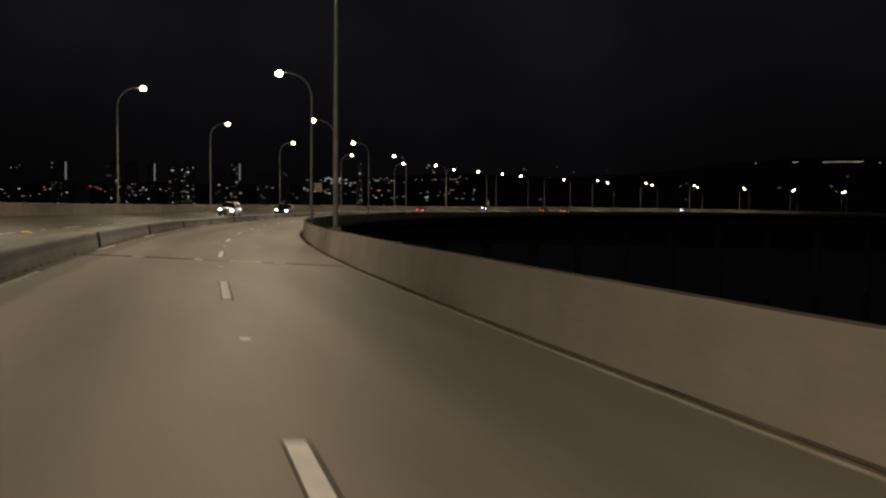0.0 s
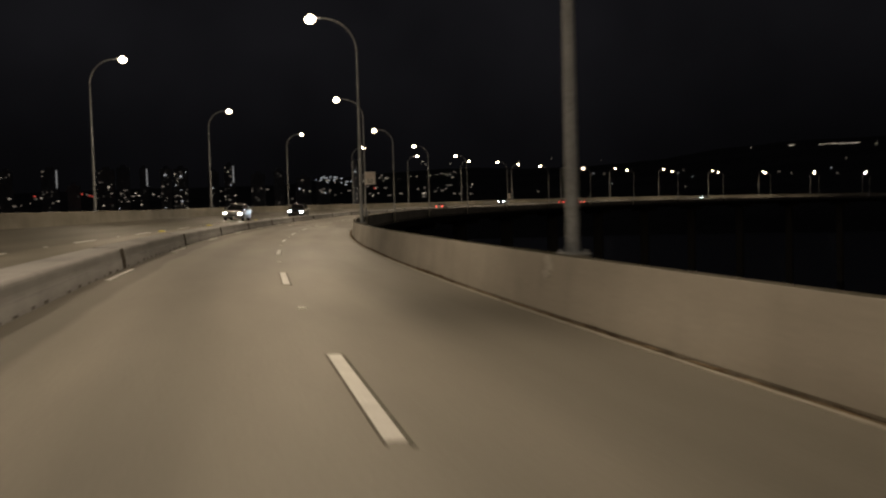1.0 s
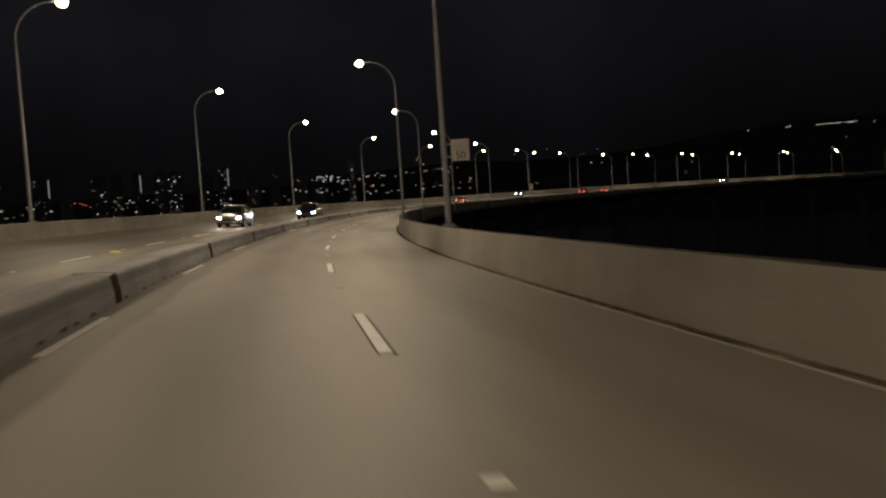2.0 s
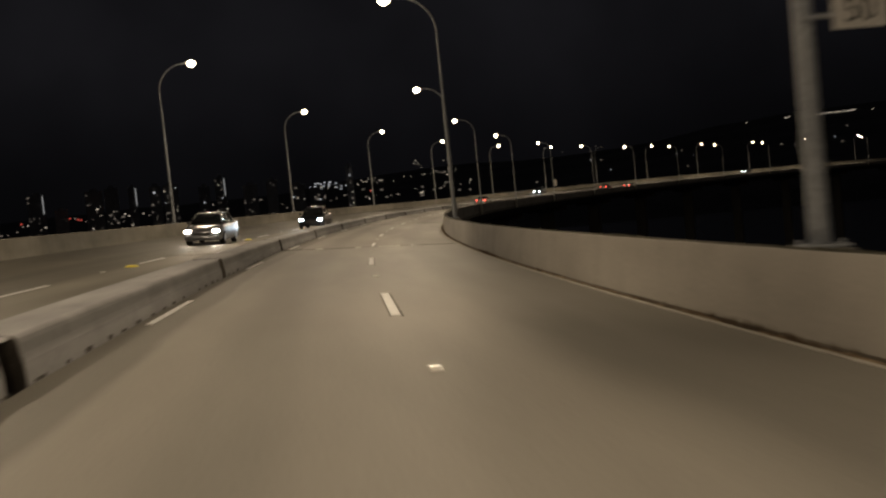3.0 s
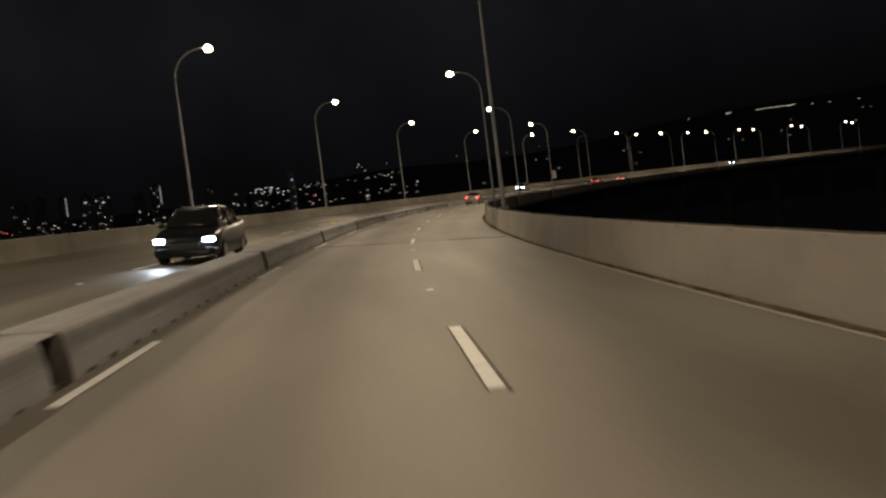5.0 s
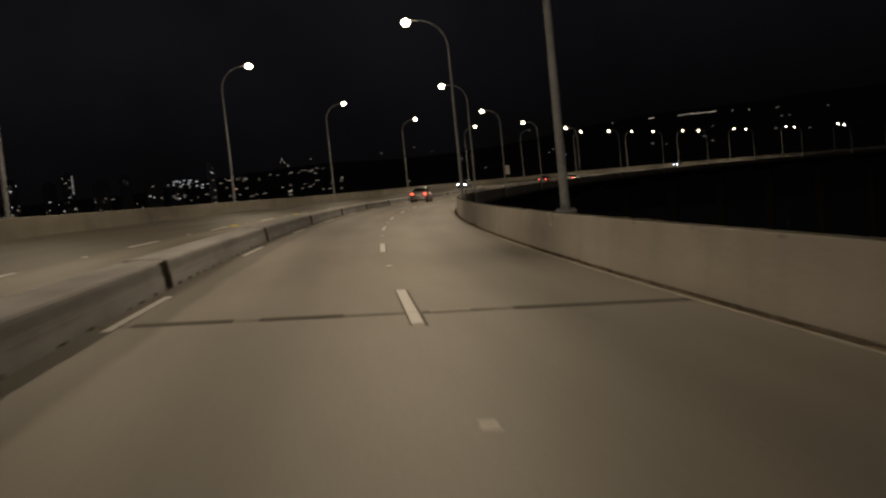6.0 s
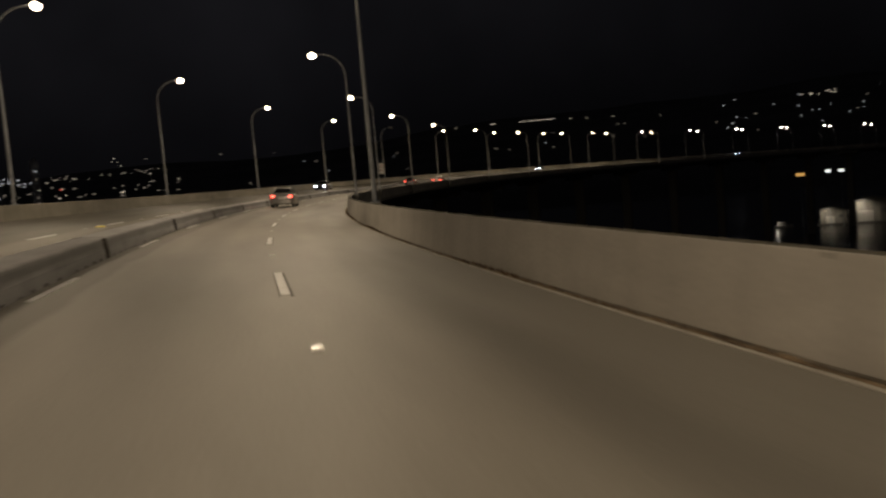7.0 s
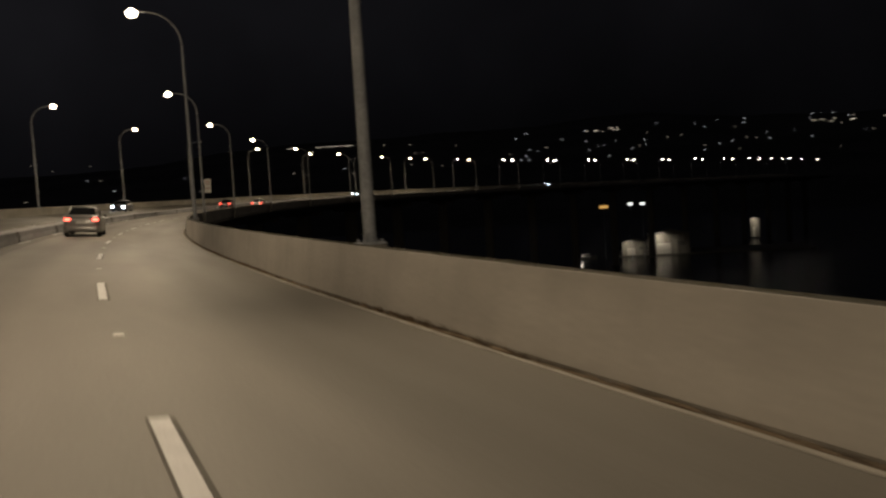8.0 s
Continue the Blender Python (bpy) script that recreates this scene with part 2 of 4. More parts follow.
RUBBER = grained("joint_filling", (0.12, 0.111, 0.097), (0.26, 0.244, 0.214), 0.85, 1.3, 30.0, 0.3, space="Object")
STEEL = grained("joint_steel", (0.72, 0.71, 0.68), (0.92, 0.91, 0.88), 0.4, 4.0, 50.0)
PAINT = grained("lane_paint", (0.75, 0.755, 0.76), (0.92, 0.925, 0.93), 0.55, 3.0, 45.0, 0.3, detail_dark=0.82)
BLACK_TAPE = grained("contrast_paint", (0.08, 0.072, 0.06), (0.17, 0.155, 0.13), 0.8, 2.5, 30.0, 0.2)
REFLECTOR = material("marker_white", (0.9, 0.9, 0.86), 0.25)
YELLOW = material("marker_yellow", (0.9, 0.75, 0.03), 0.3)
GALV = grained("galvanised_steel", (0.33, 0.355, 0.395), (0.49, 0.52, 0.56), 0.55, 1.2, 20.0, 0.1, space="Object")
HEAD = material("lamp_housing", (0.30, 0.30, 0.29), 0.5, 0.5)
GLOW = material("lamp_lens", (0.9, 0.85, 0.75), 0.3, 0, (1.0, 0.78, 0.52), 30.0)
GLOW_FAR = material("lamp_lens_far", (0.9, 0.87, 0.8), 0.3, 0, (1.0, 0.87, 0.76), 45.0)
DEAD = material("lamp_lens_dark", (0.25, 0.25, 0.24), 0.3)
SIGN_WHITE = grained("sign_white", (0.78, 0.76, 0.73), (0.90, 0.88, 0.85), 0.4, 2.0, 20.0, 0.05, space="Object")
SIGN_BLACK = material("sign_black", (0.03, 0.03, 0.03), 0.5)
SIGN_RED = material("sign_faded_red", (0.52, 0.33, 0.29), 0.5)
SIGN_PANEL = grained("sign_faded_panel", (0.76, 0.69, 0.65), (0.86, 0.79, 0.75), 0.45, 3.0, 20.0, 0.05, space="Object")
SLOT = grained("slot_dirt", (0.06, 0.055, 0.048), (0.15, 0.14, 0.125), 0.9, 5.0, 30.0, space="Object")
STAIN = grained("damp_stain", (0.20, 0.186, 0.155), (0.32, 0.30, 0.26), 0.85, 3.0, 30.0, space="Object")
WATER = grained("harbour_water", (0.010, 0.012, 0.014), (0.014, 0.017, 0.02), 0.22, 0.02, 0.35, 0.5, space="Object", detail_dark=0.9)
LAND = grained("dark_land", (0.13, 0.13, 0.11), (0.24, 0.235, 0.21), 0.95, 0.004, 0.05, 0.1, space="Object")
FACADE = grained("tower_facade", (0.62, 0.61, 0.59), (0.78, 0.76, 0.73), 0.8, 0.02, 0.3, 0.05, space="Object")
LIT_WARM = material("lit_window_warm", (0.8, 0.7, 0.5), 0.4, 0, (1.0, 0.86, 0.68), 1.0)
LIT_COOL = material("lit_window_cool", (0.8, 0.8, 0.8), 0.4, 0, (0.94, 0.96, 1.0), 1.1)
LIT_FAINT = material("lit_window_faint", (0.7, 0.65, 0.6), 0.4, 0, (1.0, 0.86, 0.72), 0.10)
LIT_DIM = material("lit_window_dim", (0.7, 0.6, 0.5), 0.4, 0, (1.0, 0.84, 0.68), 0.3)
LIT_SHAFT = material("lit_shaft", (0.8, 0.8, 0.8), 0.4, 0, (0.95, 0.95, 0.95), 0.34)
LIT_RED = material("red_lamp", (0.8, 0.1, 0.1), 0.4, 0, (1.0, 0.14, 0.10), 0.6)
FLOOD = material("flood_lamp", (0.9, 0.9, 0.9), 0.3, 0, (0.92, 0.95, 0.9), 1.6)
SHED = grained("shed_stained_metal", (0.16, 0.15, 0.13), (0.62, 0.60, 0.54), 0.6, 0.45, 3.0, 0.1, (1, 1, 0.12), space="Object")
SODIUM = material("sodium_lamp", (0.9, 0.6, 0.2), 0.3, 0, (1.0, 0.55, 0.15), 0.7)


WATER.node_tree.nodes["Principled BSDF"].inputs["IOR"].default_value = 1.33
WATER.node_tree.nodes["Principled BSDF"].inputs["Specular IOR Level"].default_value = 0.5


# ---- building helpers ----
def box(bm, x0, x1, y0, y1, z0, z1, bevel=0.0):
    m = Matrix.Translation(((x0 + x1) / 2, (y0 + y1) / 2, (z0 + z1) / 2)) @ Matrix.Diagonal((x1 - x0, y1 - y0, z1 - z0, 1))
    made = bmesh.ops.create_cube(bm, size=1, matrix=m)
    if bevel:
        edges = list({e for v in made["verts"] for e in v.link_edges})
        bmesh.ops.bevel(bm, geom=edges, offset=bevel, segments=2, profile=0.5, affect="EDGES")
    return made


def tube(bm, path, radii, sides=12):
    """A tube along a path of points, with a radius at each."""
    rings = []
    n = len(path)
    for i, p in enumerate(path):
        p = Vector(p)
        way = (Vector(path[min(i + 1, n - 1)]) - Vector(path[max(i - 1, 0)])).normalized()
        side = way.cross(Vector((0, 1, 0))).normalized()
        up = side.cross(way).normalized()
        rings.append([bm.verts.new(p + radii[i] * (math.cos(a) * side + math.sin(a) * up)) for a in (2 * math.pi * j / sides for j in range(sides))])
    for a, b in zip(rings, rings[1:]):
        for j in range(sides):
            bm.faces.new((a[j], a[(j + 1) % sides], b[(j + 1) % sides], b[j]))
    bm.faces.new(rings[0][::-1])
    bm.faces.new(rings[-1])


def loft(bm, rings, cap=True):
    made = [[bm.verts.new(p) for p in r] for r in rings]
    n = len(rings[0])
    for a, b in zip(made, made[1:]):
        for j in range(n):
            bm.faces.new((a[j], a[(j + 1) % n], b[(j + 1) % n], b[j]))
    if cap:
        bm.faces.new(made[0][::-1])
        bm.faces.new(made[-1])


def part(name, bm, mat, parent=None, label="", smooth=False):
    """Links a bmesh as one mesh object, under a thing or a part."""
    bmesh.ops.recalc_face_normals(bm, faces=bm.faces)
    me = bpy.data.meshes.new(name)
    bm.to_mesh(me)
    bm.free()
    me.materials.append(mat)
    if smooth:
        for p in me.polygons:
            p.use_smooth = True
    ob = new(name, me)
    if parent:
        ob.parent = parent
    if label:
        tagged(ob, label)
    return ob


def thing(name, label, category, m=None, group="", kind=""):
    ob = new(name)
    ob.empty_display_size = 0.3
    if m is not None:
        ob.matrix_basis = m
    return tagged(ob, label, category, group, kind)


def sweep(name, profile, s0, s1, mat, parent=None, closed=True, step=2.0):
    """A profile of (u, h) drawn along the road from s0 to s1; UV in metres, across and along."""
    n = max(2, int(math.ceil((s1 - s0) / step)) + 1)
    ss = np.linspace(s0, s1, n)
    k = len(profile)
    verts = [tuple(on_road(s, u, h)) for s in ss for u, h in profile]
    across = [profile[0][0]]
    for a, b in zip(profile, profile[1:] + profile[:1]):
        across.append(across[-1] + (b[0] - a[0] if abs(b[0] - a[0]) > abs(b[1] - a[1]) else b[1] - a[1]))
    faces, uvs = [], []
    for i in range(n - 1):
        for j in range(k if closed else k - 1):
            j2 = (j + 1) % k
            faces.append((i * k + j, i * k + j2, (i + 1) * k + j2, (i + 1) * k + j))
            uvs += [(across[j], ss[i]), (across[j + 1], ss[i]), (across[j + 1], ss[i + 1]), (across[j], ss[i + 1])]
    if closed:
        faces += [tuple(range(k))[::-1], tuple(range((n - 1) * k, n * k))]
        uvs += [profile[j] for j in range(k)][::-1] + [profile[j] for j in range(k)]
    me = bpy.data.meshes.new(name)
    me.from_pydata(verts, [], faces)
    layer = me.uv_layers.new(name="UVMap")
    for loop, uv in zip(layer.data, uvs):
        loop.uv = uv
    me.materials.append(mat)
    bm = bmesh.new()
    bm.from_mesh(me)
    bmesh.ops.recalc_face_normals(bm, faces=bm.faces)
    bm.to_mesh(me)
    bm.free()
    ob = new(name, me)
    if parent:
        ob.parent = parent
    return ob


SPAN, FIRST_JOINT = 37.463, 3.42
LAMP_R, LAMP_L = 12.7, 69.17
START, END = -70.0, 940.0

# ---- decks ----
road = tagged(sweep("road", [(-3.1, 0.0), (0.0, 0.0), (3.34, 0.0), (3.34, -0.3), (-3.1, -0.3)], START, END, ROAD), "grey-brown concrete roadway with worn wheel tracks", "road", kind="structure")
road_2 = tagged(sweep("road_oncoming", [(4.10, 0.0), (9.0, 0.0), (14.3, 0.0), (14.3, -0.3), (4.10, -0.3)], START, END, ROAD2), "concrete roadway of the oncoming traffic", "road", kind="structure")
gutter = tagged(sweep("gutter", [(-3.166, -0.022), (-3.23, -0.03), (-3.30, -0.012), (-3.30, -0.3), (-3.166, -0.3)], START, END, SEAL), "dark dirty gutter along the parapet foot", "gutter", kind="structure")
lip = tagged(sweep("trim_gutter", [(-3.103, 0.004), (-3.11, 0.012), (-3.158, 0.014), (-3.164, 0.006), (-3.164, -0.3), (-3.103, -0.3)], START, END, LIP), "pale raised concrete lip beside the gutter", "kerb", kind="structure")
# this band colours in both the dirt and the soft shade above the lip
tagged(sweep("trim_parapet_foot", [(-3.299, -0.04), (-3.298, 0.0), (-3.304, 0.022), (-3.33, 0.022), (-3.33, -0.04)], START, END, FOOT), "band of dirt and painted shade along the parapet's foot", "dirt", kind="structure")
girder = tagged(sweep("viaduct_girder", [(-3.60, -0.304), (14.75, -0.304), (14.75, -0.6), (11.5, -2.2), (-0.6, -2.2), (-3.60, -0.6)], START, END, UNDERSIDE, step=6.0), "concrete box girder that carries the decks", "bridge", kind="structure")

# parapets and median, one panel to each length between joints
parapet = thing("wall_parapet_inner", "pale concrete parapet with damp stains under its top", "parapet", kind="structure")
outer = thing("wall_parapet_outer", "pale concrete parapet on the outer edge", "parapet", kind="structure")
median = thing("wall_median", "low concrete median barrier with open joints", "median barrier", kind="structure")
INNER = [(-3.302, -0.3), (-3.302, 0.0), (-3.398, 0.797), (-3.403, 0.803), (-3.58, 0.803), (-3.60, 0.78), (-3.60, -0.3)]
OUTER = [(14.302, -0.3), (14.302, 0.0), (14.33, 0.25), (14.36, 0.79), (14.38, 0.815), (14.66, 0.815), (14.68, 0.79), (14.68, -0.3)]
MID = [(3.342, -0.3), (3.342, 0.06), (3.352, 0.20), (3.372, 0.27), (3.382, 0.36), (3.395, 0.40), (3.425, 0.425), (3.48, 0.434), (3.96, 0.434), (4.02, 0.425), (4.045, 0.40), (4.055, 0.30), (4.098, 0.05), (4.098, -0.3)]
JOINTS = [FIRST_JOINT, FIRST_JOINT + 2 * SPAN - 0.55, FIRST_JOINT + 3 * SPAN]
ends = [START] + JOINTS + [FIRST_JOINT + 8 * SPAN, FIRST_JOINT + 16 * SPAN, END]
for a, b in zip(ends, ends[1:]):
    sweep("panel", INNER, a + 0.01, b - 0.01, BARRIER, parapet)
    sweep("panel", OUTER, a + 0.01, b - 0.01, BARRIER_OUTER, outer)
tagged(sweep("trim_parapet_top", [(-3.402, 0.801), (-3.406, 0.807), (-3.575, 0.808), (-3.58, 0.80)], START, END, TOPDIRT), "dark weathered dirt along the parapet's top", "dirt", kind="structure")
MID_GAP, MID_FIRST = 14.06, 21.6
k = -6
while MID_FIRST + k * MID_GAP < END:
    a, b = MID_FIRST + k * MID_GAP + 0.28, MID_FIRST + (k + 1) * MID_GAP - 0.28
    sweep("panel", MID, a, b, MEDIAN, median)
    # dark plate added over the panel's end face, to darken the open joint
    sweep("joint_end_plate", MID, a - 0.03, a - 0.002, CORE, median)
    k += 1
tagged(sweep("trim_median_foot", [(3.58, -0.28), (3.58, 0.385), (3.95, 0.385), (3.95, -0.28)], START, END, CORE), "dark strip under the median's joints", "median", kind="structure")
tagged(sweep("trim_median_cap", [(3.44, 0.397), (3.43, 0.41), (3.47, 0.431), (3.95, 0.431), (3.97, 0.41), (3.96, 0.397)], START, END, MEDIAN), "pale concrete cap that runs on over the median's joints", "median", kind="structure")

bm = bmesh.new()
box(bm, -0.17, 0.172, -0.3, 0.3, -1.2, 0.0, 0.02)
pilaster = bpy.data.meshes.new("pilaster")
bm.to_mesh(pilaster)
bm.free()
pilaster.materials.append(UNDERSIDE)
for k in range(-2, 25):
    ob = new("pilaster", pilaster)
    ob.parent = parapet
    ob.matrix_basis = road_pose(LAMP_R + k * SPAN, -3.776, 0.80)

# piers under every joint
piers = thing("bridge_piers", "concrete piers that carry the viaduct over the water", "pier", kind="structure")
for k in range(-1, 25):
    m = road_pose(FIRST_JOINT + k * SPAN, 5.4, -2.2, lean=False)
    bm = bmesh.new()
    box(bm, -4.6, 4.6, -0.9, 0.9, -1.6, 0.25, 0.1)
    box(bm, -1.6, 1.6, -0.8, 0.8, -48.0, -1.6, 0.3)
    part("pier", bm, UNDERSIDE, piers).matrix_basis = m

# ---- water, land and hills ----
SEA = -41.0


def sheet(name, x0, x1, y0, y1, nx, ny, height, mat):
    verts = [(x0 + (x1 - x0) * i / nx, y0 + (y1 - y0) * j / ny, 0) for j in range(ny + 1) for i in range(nx + 1)]
    verts = [(x, y, height(x, y)) for x, y, _ in verts]
    faces = [(j * (nx + 1) + i, j * (nx + 1) + i + 1, (j + 1) * (nx + 1) + i + 1, (j + 1) * (nx + 1) + i) for j in range(ny) for i in range(nx)]
    me = bpy.data.meshes.new(name)
    me.from_pydata(verts, [], faces)
    me.materials.append(mat)
    for p in me.polygons:
        p.use_smooth = True
    return new(name, me)


tagged(sheet("water", -4800, 4800, -4800, 4800, 8, 8, lambda x, y: SEA, WATER), "black harbour water under the viaduct", "water", kind="structure")


def hill_height(x, y):
    d, az = math.hypot(x, y), math.degrees(math.atan2(x, y))
    rise = min(max((d - 1150) / 2600, 0), 1)
    ridge = np.interp(az, [-40, -12, 4, 10, 13, 18, 28, 34, 45, 53, 62, 75, 100], [60, 70, 85, 118, 122, 110, 150, 188, 196, 222, 172, 165, 60])
    wob = noise.noise(Vector((x / 420, y / 420, 0))) * 18 + noise.noise(Vector((x / 130, y / 130, 3))) * 5
    return SEA - 6 + min((d - 1000) / 20, 8) + (ridge - SEA) * rise ** 0.8 + wob * rise


tagged(sheet("ground_hills", -1500, 4400, -600, 4400, 90, 80, hill_height, LAND), "dark hills and shore land beyond the harbour", "hill", kind="structure")

# ---- street lamps ----
LAMP_H, REACH = 10.48, 2.27
# how far a pole stands off the line of the others, to its left
OFF_INNER = {1: 0.05, 2: 0.1, 4: 0.03}
OFF_OUTER = {1: 0.08, 2: 0.2, 3: -0.07, 4: 0.2, 5: 0.06}


def street_lamp(lit=True, near=True, tilt=14, power=POWER_INNER):
    lamp = thing("street_lamp", "tall galvanised street lamp with curved arm" + (" and warm light" if lit else ", not lit"), "street lamp", group="viaduct lamps")
    bm = bmesh.new()
    box(bm, -0.2, 0.2, -0.2, 0.2, 0, 0.03, 0.008)
    part("base_plate", bm, GALV, lamp)
    bm = bmesh.new()
    for x in (-0.14, 0.14):
        for y in (-0.14, 0.14):
            bmesh.ops.create_cone(bm, cap_ends=True, segments=6, radius1=0.022, radius2=0.022, depth=0.05, matrix=Matrix.Translation((x, y, 0.05)))
    tagged(part("bolts", bm, GALV, lamp), kind="stuff")
    bm = bmesh.new()
    tube(bm, [(0, 0, 0.03), (0, 0, 0.2), (0, 0, 4), (0, 0, 8.75)], [0.105, 0.097, 0.079, 0.056], 14)
    part("pole", bm, GALV, lamp, smooth=True)
    bm = bmesh.new()
    path, radii = [], []
    for i in range(13):
        a = math.pi / 2 * i / 12
        path.append((1.75 * (1 - math.cos(a)), 0, 8.75 + (LAMP_H - 8.75) * math.sin(a)))
        radii.append(0.055 - 0.022 * i / 12)
    path.append((REACH - 0.22, 0, LAMP_H + 0.02))
    radii.append(0.032)
    tube(bm, path, radii, 10)
    part("arm", bm, GALV, lamp, smooth=True)
    bm = bmesh.new()
    loft(bm, [[(REACH + x, w * math.cos(a), LAMP_H + 0.04 + h * max(math.sin(a), -0.15)) for a in (2 * math.pi * j / 12 for j in range(12))]
              for x, w, h in ((-0.32, 0.05, 0.05), (-0.22, 0.10, 0.09), (0.0, 0.17, 0.14), (0.22, 0.16, 0.12), (0.36, 0.06, 0.05))])
    part("lamp_head", bm, HEAD, lamp, "grey lamp housing", True)
    bm = bmesh.new()
    bmesh.ops.create_uvsphere(bm, u_segments=24, v_segments=16, radius=1, matrix=Matrix.Translation((REACH + 0.05, 0, LAMP_H - 0.05)) @ Matrix.Diagonal((0.27, 0.235, 0.225, 1)))
    part("lens", bm, (GLOW if near else GLOW_FAR) if lit else DEAD, lamp, "glowing warm white lens" if lit else "dark lens", True)
    if lit and near:
        # the lens throws its light up and down the road, in two beams
        data = bpy.data.lights.new("lamp_light", "SPOT")
        data.energy, data.color, data.spot_size, data.spot_blend, data.shadow_soft_size = power, LAMP_COLOUR, radians(126), 1.0, 0.12
        for side in (-1, 1):
            light = new("lamp_light", data)
            light.parent = lamp
            light.matrix_basis = pose(REACH + 0.05, 0, LAMP_H - 0.42, 0, -tilt, 0) @ pose(0, 0, 0, 46 * side, 0, 0)
    return lamp


first = street_lamp(tilt=27)
first.matrix_basis = road_pose(LAMP_R - 2 * SPAN, -3.79, 0.80, 180, False)
dark = street_lamp(False)
dark.matrix_basis = road_pose(LAMP_L + 7 * SPAN, 14.52, 0.815, 0, False)
far_lamp = street_lamp(True, False)
far_lamp.matrix_basis = road_pose(LAMP_R + 14 * SPAN, -3.79, 0.80, 180, False)
for k in range(-1, 25):
    if k == 14:
        continue
    copy_thing(first if k < 14 else far_lamp, road_pose(LAMP_R + k * SPAN, -3.79 + OFF_INNER.get(k, 0.0), 0.80, 180, False))
left = street_lamp(tilt=12, power=POWER_OUTER)
left.matrix_basis = road_pose(LAMP_L - 3 * SPAN, 14.52, 0.815, 0, False)
for k in range(-2, 23):
    if k != 7:
        copy_thing(left if k < 12 else far_lamp, road_pose(LAMP_L + k * SPAN, 14.52 + OFF_OUTER.get(k, 0.0), 0.815, 0, False))

# ---- signs ----


def sign(name, label, w, h, z, s, mat_rows, number=""):
    """A plate strapped to a lamp pole, seen by the traffic; mat_rows: bars of (height, width, thickness, material)."""
    top = thing(name, label, "road sign", road_pose(s, -3.79, 0.80, 0, False))
    bm = bmesh.new()
    box(bm, 0.16, 0.16 + w, -0.152, -0.148, z - h / 2, z + h / 2)
    part("plate", bm, SIGN_WHITE, top, "white reflective plate")
    bm = bmesh.new()
    for dz in (-h * 0.3, h * 0.3):
        box(bm, -0.1, 0.16 + w * 0.9, -0.147, -0.10, z + dz - 0.02, z + dz + 0.02)
    part("bracket", bm, GALV, top, "steel bracket")
    for dz, bw, bh, mat in mat_rows:
        bm = bmesh.new()
        box(bm, 0.16 + w / 2 - bw / 2, 0.16 + w / 2 + bw / 2, -0.158, -0.1525, z + dz - bh / 2, z + dz + bh / 2)
        part("lettering", bm, mat, top)
    if number:
        data = bpy.data.curves.new("numerals", "FONT")
        data.body, data.size, data.align_x, data.extrude = number, 0.31, "CENTER", 0.002
        data.materials.append(SIGN_BLACK)
        ob = new("numerals", data)
        ob.parent = top
        ob.matrix_basis = pose(0.16 + w / 2, -0.156, z - h * 0.40, 90, 0, 0)
    return top


sign("speed_limit_sign", "faded white speed limit sign on a lamp pole", 0.54, 0.65, 2.29, LAMP_R + SPAN,
     [(0.16, 0.48, 0.26, SIGN_PANEL), (0.0, 0.50, 0.012, SIGN_RED)], "50")
sign("tall_road_sign", "tall white road sign with faded marks on a lamp pole", 0.56, 1.2, 2.3, LAMP_R + 6 * SPAN,
     [(0.36, 0.36, 0.1, SIGN_RED), (0.16, 0.34, 0.07, SIGN_RED), (-0.2, 0.34, 0.08, SIGN_RED)])


